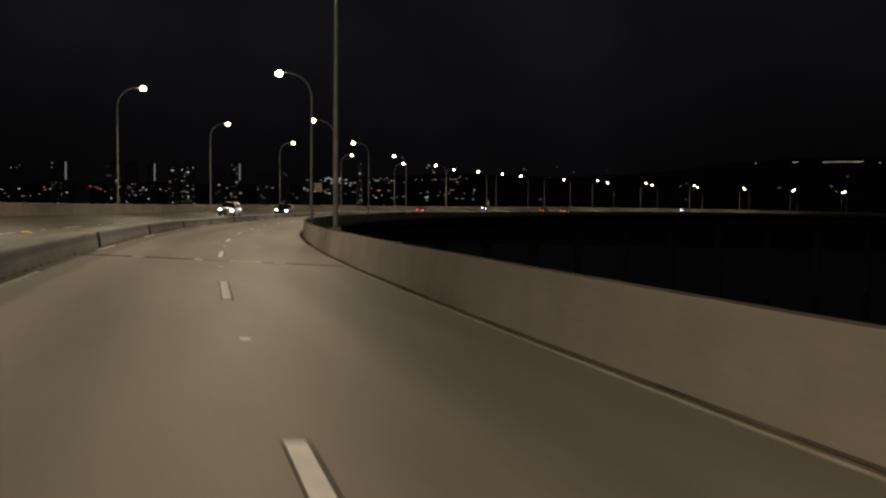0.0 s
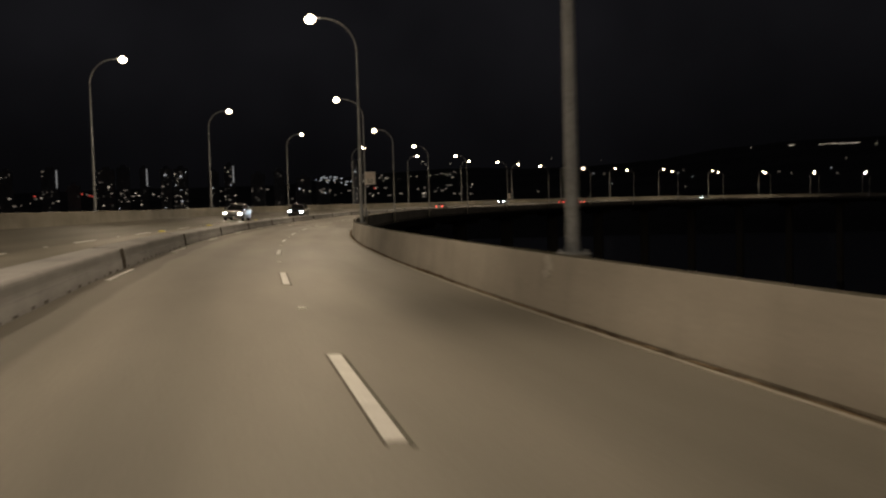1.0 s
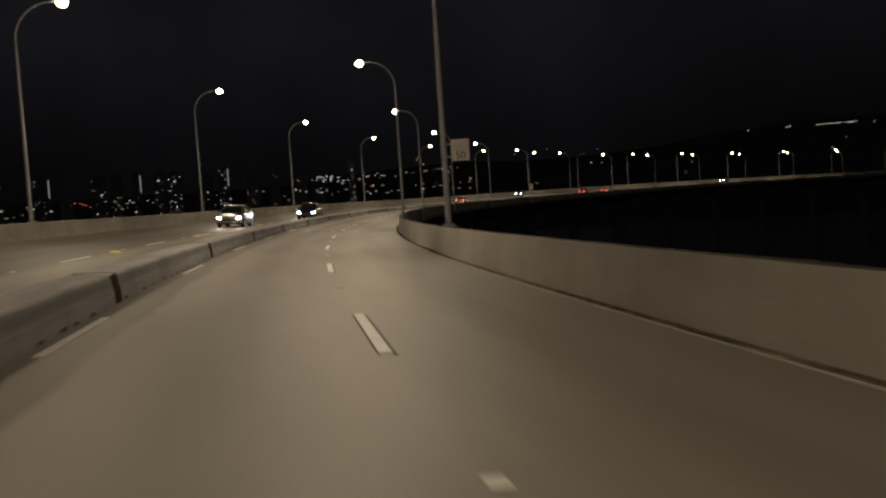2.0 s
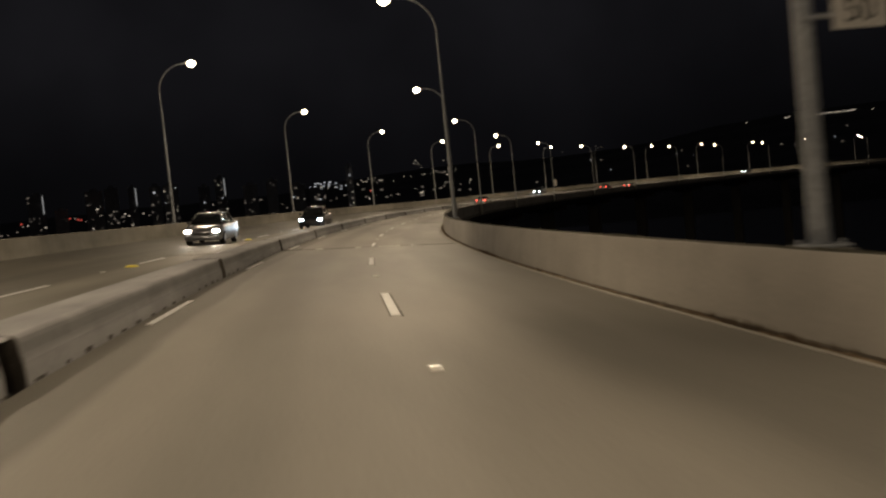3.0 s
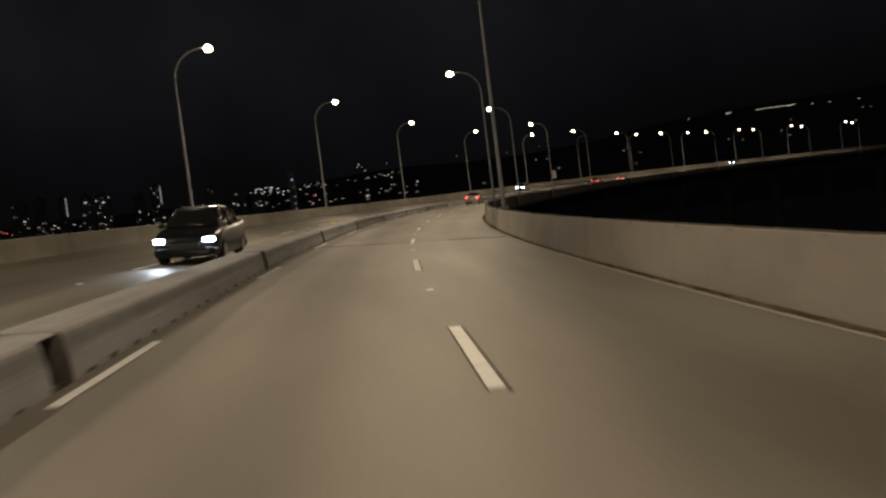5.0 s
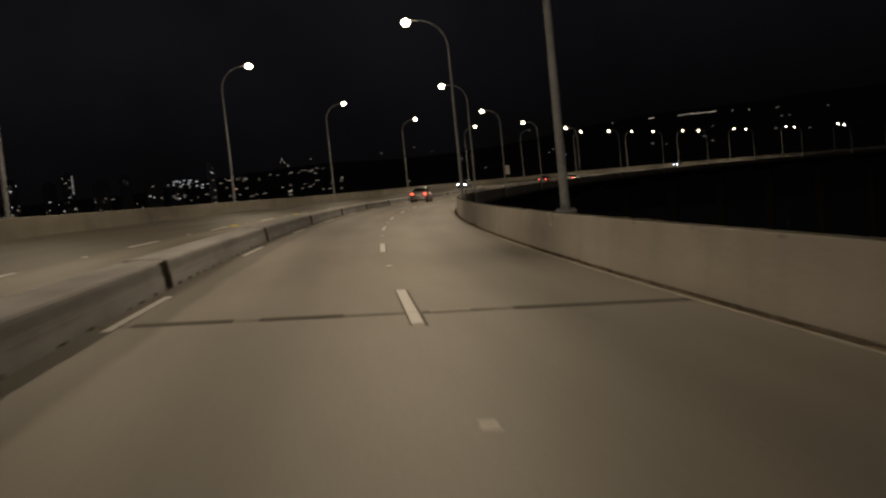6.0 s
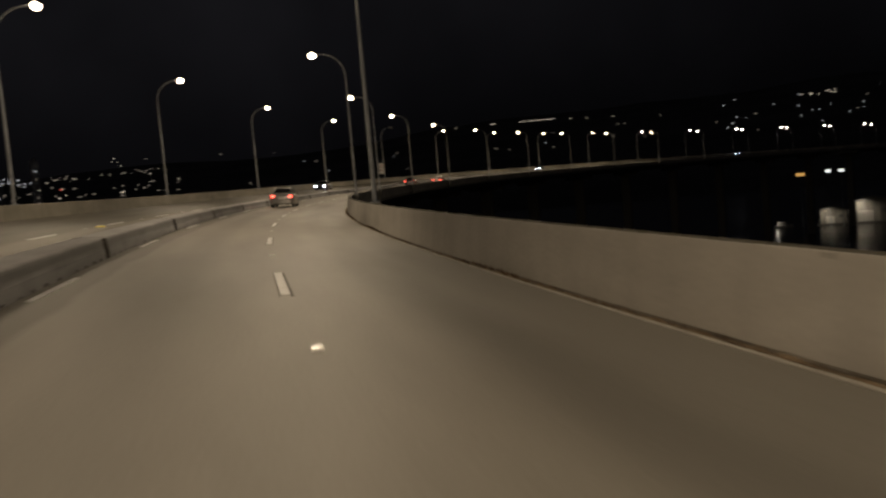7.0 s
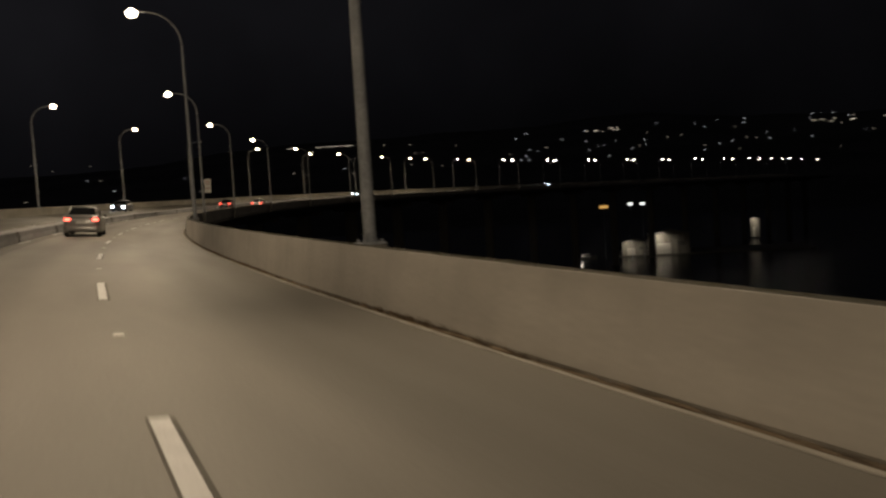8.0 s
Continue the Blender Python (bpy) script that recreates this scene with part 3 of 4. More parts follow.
# ---- cars ----
def car(name, label, paint_colour, lights="tail", tall=0.0, beam=0.0, glow=(0.74, 0.89, 1.0)):
    """A saloon 4.7 m long that faces +y, built from lofted rings; lights: which end is lit."""
    top = thing(name, label, "car")
    PAINT_C = material(name + "_paint", paint_colour, 0.28, 0.6)
    GLASS = material(name + "_glass", (0.012, 0.013, 0.014), 0.06)
    TRIM = material(name + "_trim", (0.03, 0.03, 0.03), 0.6)
    TYRE = material(name + "_tyre", (0.02, 0.02, 0.02), 0.9)
    RIM = material(name + "_rim", (0.5, 0.5, 0.5), 0.35, 0.9)
    TAIL = material(name + "_tail", (0.5, 0.02, 0.02), 0.25, 0, (1.0, 0.09, 0.055), 8.0)
    TAIL_OFF = material(name + "_tail_unlit", (0.35, 0.02, 0.02), 0.25)
    HEADL = material(name + "_headlight", (0.9, 0.9, 0.9), 0.2, 0, glow, 40.0 if lights == "head" else 0.0)
    PLATE = material(name + "_plate", (0.7, 0.7, 0.68), 0.4)

    def ring(y, w, z0, z1, r=0.16):
        pts = []
        for cx, cz, a0 in ((w - r, z1 - r, 0), (-w + r, z1 - r, 90), (-w + r, z0 + r, 180), (w - r, z0 + r, 270)):
            for a in (0, 30, 60, 90):
                t = radians(a0 + a)
                pts.append((cx + r * math.cos(t), y, cz + r * math.sin(t)))
        return pts
    H = tall
    bm = bmesh.new()
    loft(bm, [ring(y, w, z0, z1 + H * 0.5, r) for y, w, z0, z1, r in (
        (-2.36, 0.70, 0.42, 0.86, 0.12), (-2.28, 0.82, 0.30, 0.98, 0.14), (-2.05, 0.89, 0.22, 1.04, 0.12), (-1.5, 0.905, 0.20, 1.02, 0.12),
        (-0.5, 0.91, 0.19, 0.96, 0.12), (0.7, 0.905, 0.19, 0.94, 0.12), (1.3, 0.90, 0.20, 0.92, 0.14), (1.9, 0.87, 0.22, 0.80, 0.16), (2.22, 0.80, 0.28, 0.70, 0.16), (2.34, 0.66, 0.38, 0.60, 0.1))])
    part("body", bm, PAINT_C, top, smooth=True)
    bm = bmesh.new()
    loft(bm, [ring(y, w, 0.9 + H * 0.4, z1 + H, r) for y, w, z1, r in (
        (-1.78, 0.70, 1.06, 0.07), (-1.35, 0.68, 1.27, 0.15), (-0.95, 0.66, 1.40, 0.2), (-0.2, 0.655, 1.44, 0.2), (0.35, 0.66, 1.38, 0.2), (0.75, 0.68, 1.22, 0.14), (1.25, 0.72, 1.0, 0.045))])
    part("cabin_glass", bm, GLASS, top, "dark glass", True)
    bm = bmesh.new()
    loft(bm, [ring(y, w, z1 + H - 0.07, z1 + H + 0.012, 0.035) for y, w, z1 in ((-1.0, 0.58, 1.39), (-0.7, 0.60, 1.43), (-0.2, 0.60, 1.445), (0.25, 0.59, 1.40), (0.42, 0.58, 1.36))])
    part("roof", bm, PAINT_C, top, smooth=True)
    bm = bmesh.new()
    for sx in (-1, 1):
        tube(bm, [(sx * 0.685, -1.72, 1.04 + H * .5), (sx * 0.64, -1.3, 1.28 + H * .8), (sx * 0.60, -0.95, 1.41 + H)], [0.05, 0.045, 0.04], 8)
        tube(bm, [(sx * 0.70, 1.2, 1.0 + H * .5), (sx * 0.655, 0.75, 1.24 + H * .8), (sx * 0.60, 0.38, 1.385 + H)], [0.035, 0.035, 0.035], 8)
        tube(bm, [(sx * 0.72, -0.25, 0.96 + H * .5), (sx * 0.67, -0.25, 1.3 + H * .9)], [0.03, 0.03], 8)
    tagged(part("pillar_frame", bm, PAINT_C, top, smooth=True), kind="stuff")
    bm = bmesh.new()
    loft(bm, [ring(y, w, 0.26, 0.52, 0.08) for y, w in ((-2.43, 0.66), (-2.40, 0.80), (-2.2, 0.90))])
    part("rear_bumper", bm, PAINT_C, top, smooth=True)
    bm = bmesh.new()
    box(bm, -0.62, 0.62, -2.44, -2.36, 0.22, 0.31, 0.02)
    part("diffuser", bm, TRIM, top, "black lower bumper")
    bm = bmesh.new()
    loft(bm, [ring(y, w, 0.22, 0.46, 0.08) for y, w in ((2.40, 0.62), (2.36, 0.78), (2.1, 0.885))])
    part("front_bumper", bm, PAINT_C, top, smooth=True)
    bm = bmesh.new()
    box(bm, -0.42, 0.42, 2.30, 2.37, 0.44, 0.58, 0.02)
    part("grille", bm, TRIM, top, "black grille")
    bm = bmesh.new()
    box(bm, -0.26, 0.26, -2.40, -2.375, 0.62, 0.75, 0.006)
    part("number_plate", bm, PLATE, top, "pale plate")
    bm = bmesh.new()
    box(bm, -0.72, 0.72, -2.375, -2.352, 0.785, 0.81, 0.006)
    part("boot_trim", bm, RIM, top, "bright trim strip")
    for sx in (-1, 1):
        bm = bmesh.new()
        x0, x1 = sorted((sx * 0.53, sx * 0.81))
        box(bm, x0, x1, -2.385, -2.20, 0.74 + H * .3, 0.88 + H * .3, 0.035)
        part("tail_light", bm, TAIL if lights == "tail" else TAIL_OFF, top, "glowing red tail light" if lights == "tail" else "red tail light")
        bm = bmesh.new()
        x0, x1 = sorted((sx * 0.52, sx * 0.80))
        box(bm, x0, x1, 2.12, 2.385, 0.56 + H * .3, 0.69 + H * .3, 0.04)
        part("headlight", bm, HEADL, top, "glowing white headlight" if lights == "head" else "clear headlight")
        if beam:
            data = bpy.data.lights.new("headlight_beam", "SPOT")
            data.energy, data.color, data.spot_size, data.spot_blend, data.shadow_soft_size = beam, glow, radians(75), 1.0, 0.08
            light = new("headlight_beam", data)
            light.parent = top
            light.matrix_basis = pose(sx * 0.66, 2.46, 0.63 + H * .3, 87, 0, 0)
        bm = bmesh.new()
        x0, x1 = sorted((sx * 0.86, sx * 1.03))
        box(bm, x0, x1, 0.72, 0.86, 0.93 + H * .5, 1.06 + H * .5, 0.035)
        part("door_mirror", bm, PAINT_C, top)
        for y in (-1.38, 1.38):
            bm = bmesh.new()
            bmesh.ops.create_cone(bm, cap_ends=True, segments=24, radius1=0.32, radius2=0.32, depth=0.21, matrix=Matrix.Translation((sx * 0.80, y, 0.32)) @ Matrix.Rotation(math.pi / 2, 4, "Y"))
            bmesh.ops.bevel(bm, geom=[e for e in bm.edges if e.calc_length() < 0.1], offset=0.03, segments=2, affect="EDGES")
            wheel = part("wheel", bm, TYRE, top, "black tyre")
            bm = bmesh.new()
            bmesh.ops.create_cone(bm, cap_ends=True, segments=20, radius1=0.2, radius2=0.17, depth=0.03, matrix=Matrix.Translation((sx * 0.915, y, 0.32)) @ Matrix.Rotation(math.pi / 2, 4, "Y"))
            part("rim", bm, RIM, wheel, "grey alloy rim")
    return top


car("sedan", "silver saloon car with lit red tail lights", (0.30, 0.296, 0.292)).matrix_basis = road_pose(199.5, 1.5, 0.0) @ Matrix.Diagonal((0.92, 1, 1, 1))
car("dark_sedan", "dark saloon car far ahead with red tail lights", (0.06, 0.06, 0.07)).matrix_basis = road_pose(303, 1.5, 0.0)
car("white_sedan", "white saloon car far ahead with red tail lights", (0.6, 0.6, 0.6)).matrix_basis = road_pose(313, -1.6, 0.0)
car("oncoming_car", "dark oncoming estate car with glaring white headlights", (0.025, 0.027, 0.032), "head", 0.12, 200.0).matrix_basis = road_pose(112.5, 6.1, 0.0, 180)
car("silver_hatchback", "silver oncoming car with warm white headlights", (0.17, 0.175, 0.185), "head", 0.10, 50.0, (1.0, 0.88, 0.72)).matrix_basis = road_pose(90.2, 8.3, 0.0, 180)
car("oncoming_hatchback", "oncoming car far off with bluish headlights", (0.08, 0.09, 0.12), "head").matrix_basis = road_pose(279, 11.0, 0.0, 180)
car("oncoming_saloon", "oncoming car on the far curve with bright headlights", (0.1, 0.1, 0.1), "head").matrix_basis = road_pose(432, 9.2, 0.0, 180)
car("oncoming_van", "oncoming vehicle on the far curve with bright headlights", (0.3, 0.3, 0.3), "head", 0.4).matrix_basis = road_pose(590, 9.2, 0.0, 180)

# ---- the city across the water ----
EYE_Z = 1.3


def far_point(az, el, d):
    return Vector((d * math.sin(radians(az)), d * math.cos(radians(az)), EYE_Z + d * math.tan(radians(el))))


def tower(az, el, width, d, strip=0, lit=0.3, seed=0):
    """A block of flats: walls, roof box, and its lit windows one by one; strip: a lit stair shaft down one edge."""
    rnd = random.Random(seed)
    p = far_point(az, el, d)
    top = thing("apartment_tower", "dark apartment tower with " + ("lit windows and a bright stair shaft" if strip else "a few lit windows"), "building",
                pose(p.x, p.y, 0, 0, 0, -az), group="city towers")
    w, base = d * math.tan(radians(width)) / 2, hill_height(p.x, p.y) - 3
    h = p.z
    bm = bmesh.new()
    box(bm, -w, w, 0, 18, base, h)
    part("wall", bm, FACADE, top)
    bm = bmesh.new()
    box(bm, -w * 0.4, w * 0.4, 4, 12, h, h + 4)
    part("roof_house", bm, FACADE, top)
    if strip:
        bm = bmesh.new()
        x = w * 0.75 * strip
        box(bm, x - 0.5, x + 0.5, -0.4, -0.05, max(base + 12, h - 28), h - 1.5)
        part("stair_shaft", bm, LIT_SHAFT, top, "bright lit stair shaft")
    rows = int((h - base) / 3.4)
    for r in range(2, rows):
        for c in range(max(2, int(2 * w / 4.2))):
            if rnd.random() < lit * 0.2:
                z, x = base + r * 3.4, -w + 2.2 + c * 4.2
                bm = bmesh.new()
                wide, x = rnd.choice((0.35, 0.5, 0.7, 0.9, 1.5)), x + rnd.uniform(-0.8, 0.8)
                box(bm, max(-w, x - wide), min(w, x + wide), -0.3, -0.05, z, z + rnd.choice((0.7, 0.9, 1.2)))
                part("window", bm, rnd.choice((LIT_WARM, LIT_COOL, LIT_DIM, LIT_DIM, LIT_DIM, LIT_FAINT, LIT_FAINT, LIT_FAINT, LIT_FAINT)), top, "lit window")
    return top


for i, (az, el, w, strip, lit) in enumerate((
        (-13.4, 1.9, 0.9, 0, .4), (-12.2, 2.1, 0.8, 0, .3), (-10.7, 2.3, 0.7, 0, .5), (-8.5, 2.4, 0.9, 1, .5), (-7.3, 1.5, 0.7, 0, .3), (-5.6, 2.35, 0.9, 0, .7), (-4.7, 2.45, 0.7, 0, .7),
        (-3.6, 2.4, 0.45, 1, .4), (-2.4, 2.35, 0.6, 0, .7), (-1.6, 2.35, 0.8, 0, .7), (0.2, 2.1, 0.6, 0, .4), (1.1, 2.5, 0.6, 1, .5), (2.7, 1.95, 0.8, 0, .5), (3.9, 2.1, 0.6, 0, .4),
        (5.3, 1.7, 0.9, 0, .3), (6.4, 1.45, 0.8, 0, .2), (8.3, 2.5, 0.4, 0, .15))):
    tower(az, el, w, 1480 + 35 * (i % 4), strip, lit, i)


def light_field(name, label, spots, d, mat, size=(3.5, 1.6), settle=False):
    """Small far lights on the land, as lit boxes: (azimuth, elevation, width factor); settle: they sit where the slope is met."""
    bm = bmesh.new()
    for az, el, k in spots:
        far = d
        if settle:
            while far < 3900 and hill_height(*far_point(az, el, far).xy) < far_point(az, el, far).z:
                far += 25
            far -= 30
        p, grow = far_point(az, el, far), far / d
        m = pose(p.x, p.y, p.z, 0, 0, -az)
        bmesh.ops.create_cube(bm, size=1, matrix=m @ Matrix.Diagonal((size[0] * k * grow, 1.5, size[1] * grow, 1)))
    ob = part(name, bm, mat)
    return tagged(ob, label, "lights", kind="stuff")


rnd = random.Random(4)
line = [(a, 1.56 + 0.02 * (a - 10) + rnd.choice((0, 0, -.12, .1)) + rnd.uniform(-.04, .04), rnd.uniform(.4, 1.8)) for a in np.arange(6.6, 15.0, 0.13) if rnd.random() < (0.2 if 11.5 < a < 12.5 or a > 14.3 else 0.6)]
light_field("shore_town_lights", "warm lights of a shore town on a low hill", line + [(12.3, 2.45, 1.6), (12.45, 2.25, .7), (12.2, 2.3, .8), (12.6, 2.05, 1.4), (8.3, 2.5, 1.2), (13.9, 2.3, .6)], 1650, LIT_WARM, (1.5, 0.7), True)
light_field("shore_street_lights", "white lights along the far shore", [(rnd.uniform(-14, 16), rnd.uniform(0.5, 1.05), rnd.uniform(.5, 2.4)) for _ in range(30)], 1440, LIT_WARM, (1.3, 0.8))
light_field("shore_faint_lights", "faint lights along the far shore", [(rnd.uniform(-14, 16), rnd.uniform(0.4, 1.1), rnd.uniform(.6, 3.0)) for _ in range(50)], 1440, LIT_DIM, (1.6, 0.8))
light_field("shore_bright_lights", "bright white cluster of shore lights", [(6.9 + rnd.gauss(0, .55), 1.5 + rnd.gauss(0, .09), rnd.uniform(.4, 2.2)) for _ in range(14)] + [(6.3, 1.5, 1.6), (7.15, 1.66, 2.6)], 1430, LIT_COOL, (1.5, 0.7))
light_field("shore_red_lights", "red traffic lights along the far shore", [(a, 0.95 + rnd.uniform(-.08, .08), 1) for a in (-6.9, -6.5, -6.35, -12.9, -9.3, 9.4)], 1420, LIT_RED, (2.4, 1.5))
ridge = [(a, 2.62 + rnd.uniform(-.015, .015), rnd.uniform(1.2, 3.4)) for a in np.arange(34.6, 36.6, 0.17)] + [(33.05, 2.63, 2.2), (33.2, 2.66, 1.5), (31.0, 2.6, .8), (37.4, 2.55, 1.2), (38.2, 2.5, 1.4), (39.5, 2.45, 1.0)]
ridge += [(rnd.uniform(49.3, 51.2), 2.6 + rnd.uniform(-.1, .12), rnd.uniform(.8, 2.2)) for _ in range(10)] + [(rnd.uniform(61, 68), 2.25 + rnd.uniform(-.08, .1), rnd.uniform(.8, 2.6)) for _ in range(16)]
light_field("ridge_lights", "lights of houses along a dark ridge", ridge, 1700, LIT_WARM, (2.2, 0.6), True)
light_field("hillside_lights", "scattered house lights on the dark hillside", [(rnd.uniform(44, 70), 0.9 + 1.9 * rnd.random() ** 1.1, rnd.uniform(.5, 2.2)) for _ in range(42)] + [(rnd.uniform(20, 44), 0.7 + 1.2 * rnd.random(), rnd.uniform(.5, 1.6)) for _ in range(7)], 1700, LIT_COOL, (1.3, 0.6), True)
light_field("hillside_dim_lights", "faint lights on the dark hillside", [(rnd.uniform(16, 70), 0.5 + 2.0 * rnd.random(), rnd.uniform(.5, 2.0)) for _ in range(46)], 1700, LIT_DIM, (1.9, 0.8), True)


# ---- waterfront ----
def dock_lamp(x, y, z, mat, label, w=2.2, h=1.2):
    top = thing("dock_floodlight", label, "floodlight", pose(x, y, SEA, 0, 0, -52))
    bm = bmesh.new()
    tube(bm, [(0, 0, -2), (0, 0, z - SEA - h / 2)], [0.22, 0.14], 8)
    part("mast", bm, GALV, top)
    bm = bmesh.new()
    box(bm, -w / 2, w / 2, -0.36, -0.3, z - SEA - h / 2, z - SEA + h / 2)
    part("lamp", bm, mat, top, "glowing lamp")
    # unseen back and hood, added to keep the lamp's light off the piers
    bm = bmesh.new()
    box(bm, -w / 2 - 0.2, w / 2 + 0.2, -0.29, 0.3, z - SEA - h / 2 - 0.1, z - SEA + h / 2 + 0.2, 0.08)
    box(bm, -w / 2 - 0.2, w / 2 + 0.2, -0.9, -0.29, z - SEA + h / 2 + 0.05, z - SEA + h / 2 + 0.2)
    part("housing", bm, HEAD, top)


def quay_shed(name, label, x, y, turn, w, h, depth, watts):
    """A low white shed on the quay's edge, lit by a wall lamp under its eaves."""
    top = thing(name, label, "shed", pose(x, y, SEA + 0.8, 0, 0, turn))
    bm = bmesh.new()
    box(bm, -w / 2, w / 2, 0, depth, 0, h)
    part("wall", bm, SHED, top)
    bm = bmesh.new()
    loft(bm, [[(-w / 2 - 0.4, y0, h + 0.003), (w / 2 + 0.4, y0, h + 0.003), (w / 2 + 0.4, y0, h + 0.15), (0, y0, h + 0.15 + w * 0.12), (-w / 2 - 0.4, y0, h + 0.15)] for y0 in (-0.5, depth + 0.5)])
    part("roof", bm, HEAD, top, "dark low gable roof")
    bm = bmesh.new()
    box(bm, -w * 0.3, w * 0.05, -0.06, -0.003, 0, h * 0.55)
    part("door", bm, MORTAR, top, "pale roller door")
    bm = bmesh.new()
    box(bm, w * 0.22, w * 0.38, -0.05, -0.003, h * 0.4, h * 0.62)
    part("window", bm, DEAD, top, "dark window")
    bm = bmesh.new()
    box(bm, -w * 0.34, -w * 0.34 + 0.8, -0.8, -0.1, h - 0.5, h - 0.1, 0.03)
    part("wall_lamp", bm, LIT_DIM, top, "lit wall lamp")
    data = bpy.data.lights.new("wall_lamp_light", "SPOT")
    data.energy, data.color, data.spot_size, data.spot_blend, data.shadow_soft_size = watts, (1.0, 0.86, 0.66), radians(150), 1.0, 0.3
    light = new("wall_lamp_light", data)
    light.parent = top
    light.matrix_basis = pose(-w * 0.2, -4.5, h + 0.6, 32, 0, 0)


QUAY = pose(441, 450, SEA, 0, 0, -54)
quay = thing("quay", "low dark concrete quay at the water's edge", "quay", QUAY, kind="structure")
bm = bmesh.new()
box(bm, -8, 90, -0.6, 34, -3, 0.8, 0.1)
part("quay_deck", bm, UNDERSIDE, quay)
for along, name, label, w, h, watts in (
        (0.0, "quay_shed", "low white shed at the water's edge lit by a wall lamp", 12.4, 6.8, 900),
        (17.8, "quay_warehouse", "tall white warehouse at the water's edge lit by a wall lamp", 21.0, 10.0, 1600)):
    p = QUAY @ Vector((along, 0.3, 0))
    quay_shed(name, label, p.x, p.y, -54, w, h, 14.0, watts)


def moored_boat(x, y, turn):
    """A small cabin boat that lies by the quay, its deck lamp lit."""
    top = thing("moored_boat", "small white cabin boat moored on the dark water", "boat", pose(x, y, SEA, 0, 0, turn))
    bm = bmesh.new()
    loft(bm, [[(x0, w, 1.25 + rise), (x0, w * 0.75, -0.3), (x0, -w * 0.75, -0.3), (x0, -w, 1.25 + rise)]
              for x0, w, rise in ((-4.4, 1.35, 0.0), (-2.0, 1.55, 0.0), (1.5, 1.5, 0.1), (3.4, 0.9, 0.3), (4.6, 0.08, 0.55))])
    part("hull", bm, SIGN_WHITE, top, "white hull")
    bm = bmesh.new()
    loft(bm, [[(x0 + lean, w, z) for x0, w in ((-2.6, 1.1), (1.4, 1.0), (1.4, -1.0), (-2.6, -1.1))] for z, lean in ((1.27, 0.0), (2.9, -0.25))])
    part("cabin", bm, SIGN_WHITE, top, "white cabin")
    bm = bmesh.new()
    box(bm, -2.3, 0.9, -1.16, -1.08, 1.95, 2.5)
    part("cabin_window", bm, DEAD, top, "dark cabin window")
    bm = bmesh.new()
    box(bm, -3.1, -2.8, -0.15, 0.15, 2.92, 3.2, 0.03)
    part("deck_lamp", bm, LIT_DIM, top, "lit deck lamp")
    data = bpy.data.lights.new("deck_lamp_light", "POINT")
    data.energy, data.color, data.shadow_soft_size = 110, (1.0, 0.9, 0.74), 0.2
    light = new("deck_lamp_light", data)
    light.parent = top
    light.matrix_basis = pose(-3.0, -2.2, 3.6)


p = QUAY @ Vector((-24.0, -3.0, 0))
moored_boat(p.x, p.y, -50)


dock_lamp(426, 440, -13.0, FLOOD, "white floodlight on a dock mast over the water", 2.4, 1.3)
dock_lamp(430.5, 436, -13.2, FLOOD, "white floodlight on a dock mast over the water", 2.4, 1.2)
dock_lamp(429.7, 459.6, -14.2, SODIUM, "orange lamp on a dock mast over the water", 4.4, 1.5)
quay_shed("boathouse", "narrow white boathouse by the water lit by a lamp", 560, 448, -54, 5.0, 11.0, 8.0, 1100)
light_field("dock_flood_cluster", "bright white flood lights beyond the shore", [(65.3, .85, 2.4), (65.5, .95, 1.6), (65.9, .6, 1.4), (66.5, .55, .9)], 2300, FLOOD, (4.0, 3.0))

# ---- road markings and joints ----
PERIOD, DASH_LEN, DASH_W = 12.192, 3.43, 0.125


def strip_mesh(name, w, length, h, mat):
    bm = bmesh.new()
    box(bm, -w / 2, w / 2, -length, 0, 0, h)
    bmesh.ops.recalc_face_normals(bm, faces=bm.faces)
    me = bpy.data.meshes.new(name)
    bm.to_mesh(me)
    bm.free()
    uv = me.uv_layers.new(name="UVMap")
    for loop, l in zip(uv.data, me.loops):
        v = me.vertices[l.vertex_index].co
        loop.uv = (v.x, v.y)
    me.materials.append(mat)
    return me


def piece(name, mesh, parent, m):
    ob = new(name, mesh)
    ob.parent = parent
    ob.matrix_basis = m
    return ob


dash = strip_mesh("lane_dash", DASH_W, DASH_LEN, 0.006, PAINT)
tape = strip_mesh("contrast_strip", 0.034, DASH_LEN + 0.15, 0.004, BLACK_TAPE)
thin_tape = strip_mesh("contrast_strip", 0.018, DASH_LEN + 0.1, 0.004, BLACK_TAPE)
edge_dash = strip_mesh("edge_dash", 0.10, DASH_LEN, 0.006, PAINT)
bm = bmesh.new()
loft(bm, [[(x * w, y * d, z) for x, y in ((-1, -1), (1, -1), (1, 1), (-1, 1))] for w, d, z in ((0.06, 0.07, 0.0), (0.058, 0.067, 0.009), (0.05, 0.052, 0.017), (0.047, 0.048, 0.019))])
bmesh.ops.recalc_face_normals(bm, faces=bm.faces)
marker = bpy.data.meshes.new("marker")
bm.to_mesh(marker)
bm.free()
marker.materials.append(REFLECTOR)
bm = bmesh.new()
bmesh.ops.create_uvsphere(bm, u_segments=16, v_segments=8, radius=1, matrix=Matrix.Diagonal((0.21, 0.21, 0.06, 1)))
dome = bpy.data.meshes.new("dome")
bm.to_mesh(dome)
bm.free()
dome.materials.append(YELLOW)
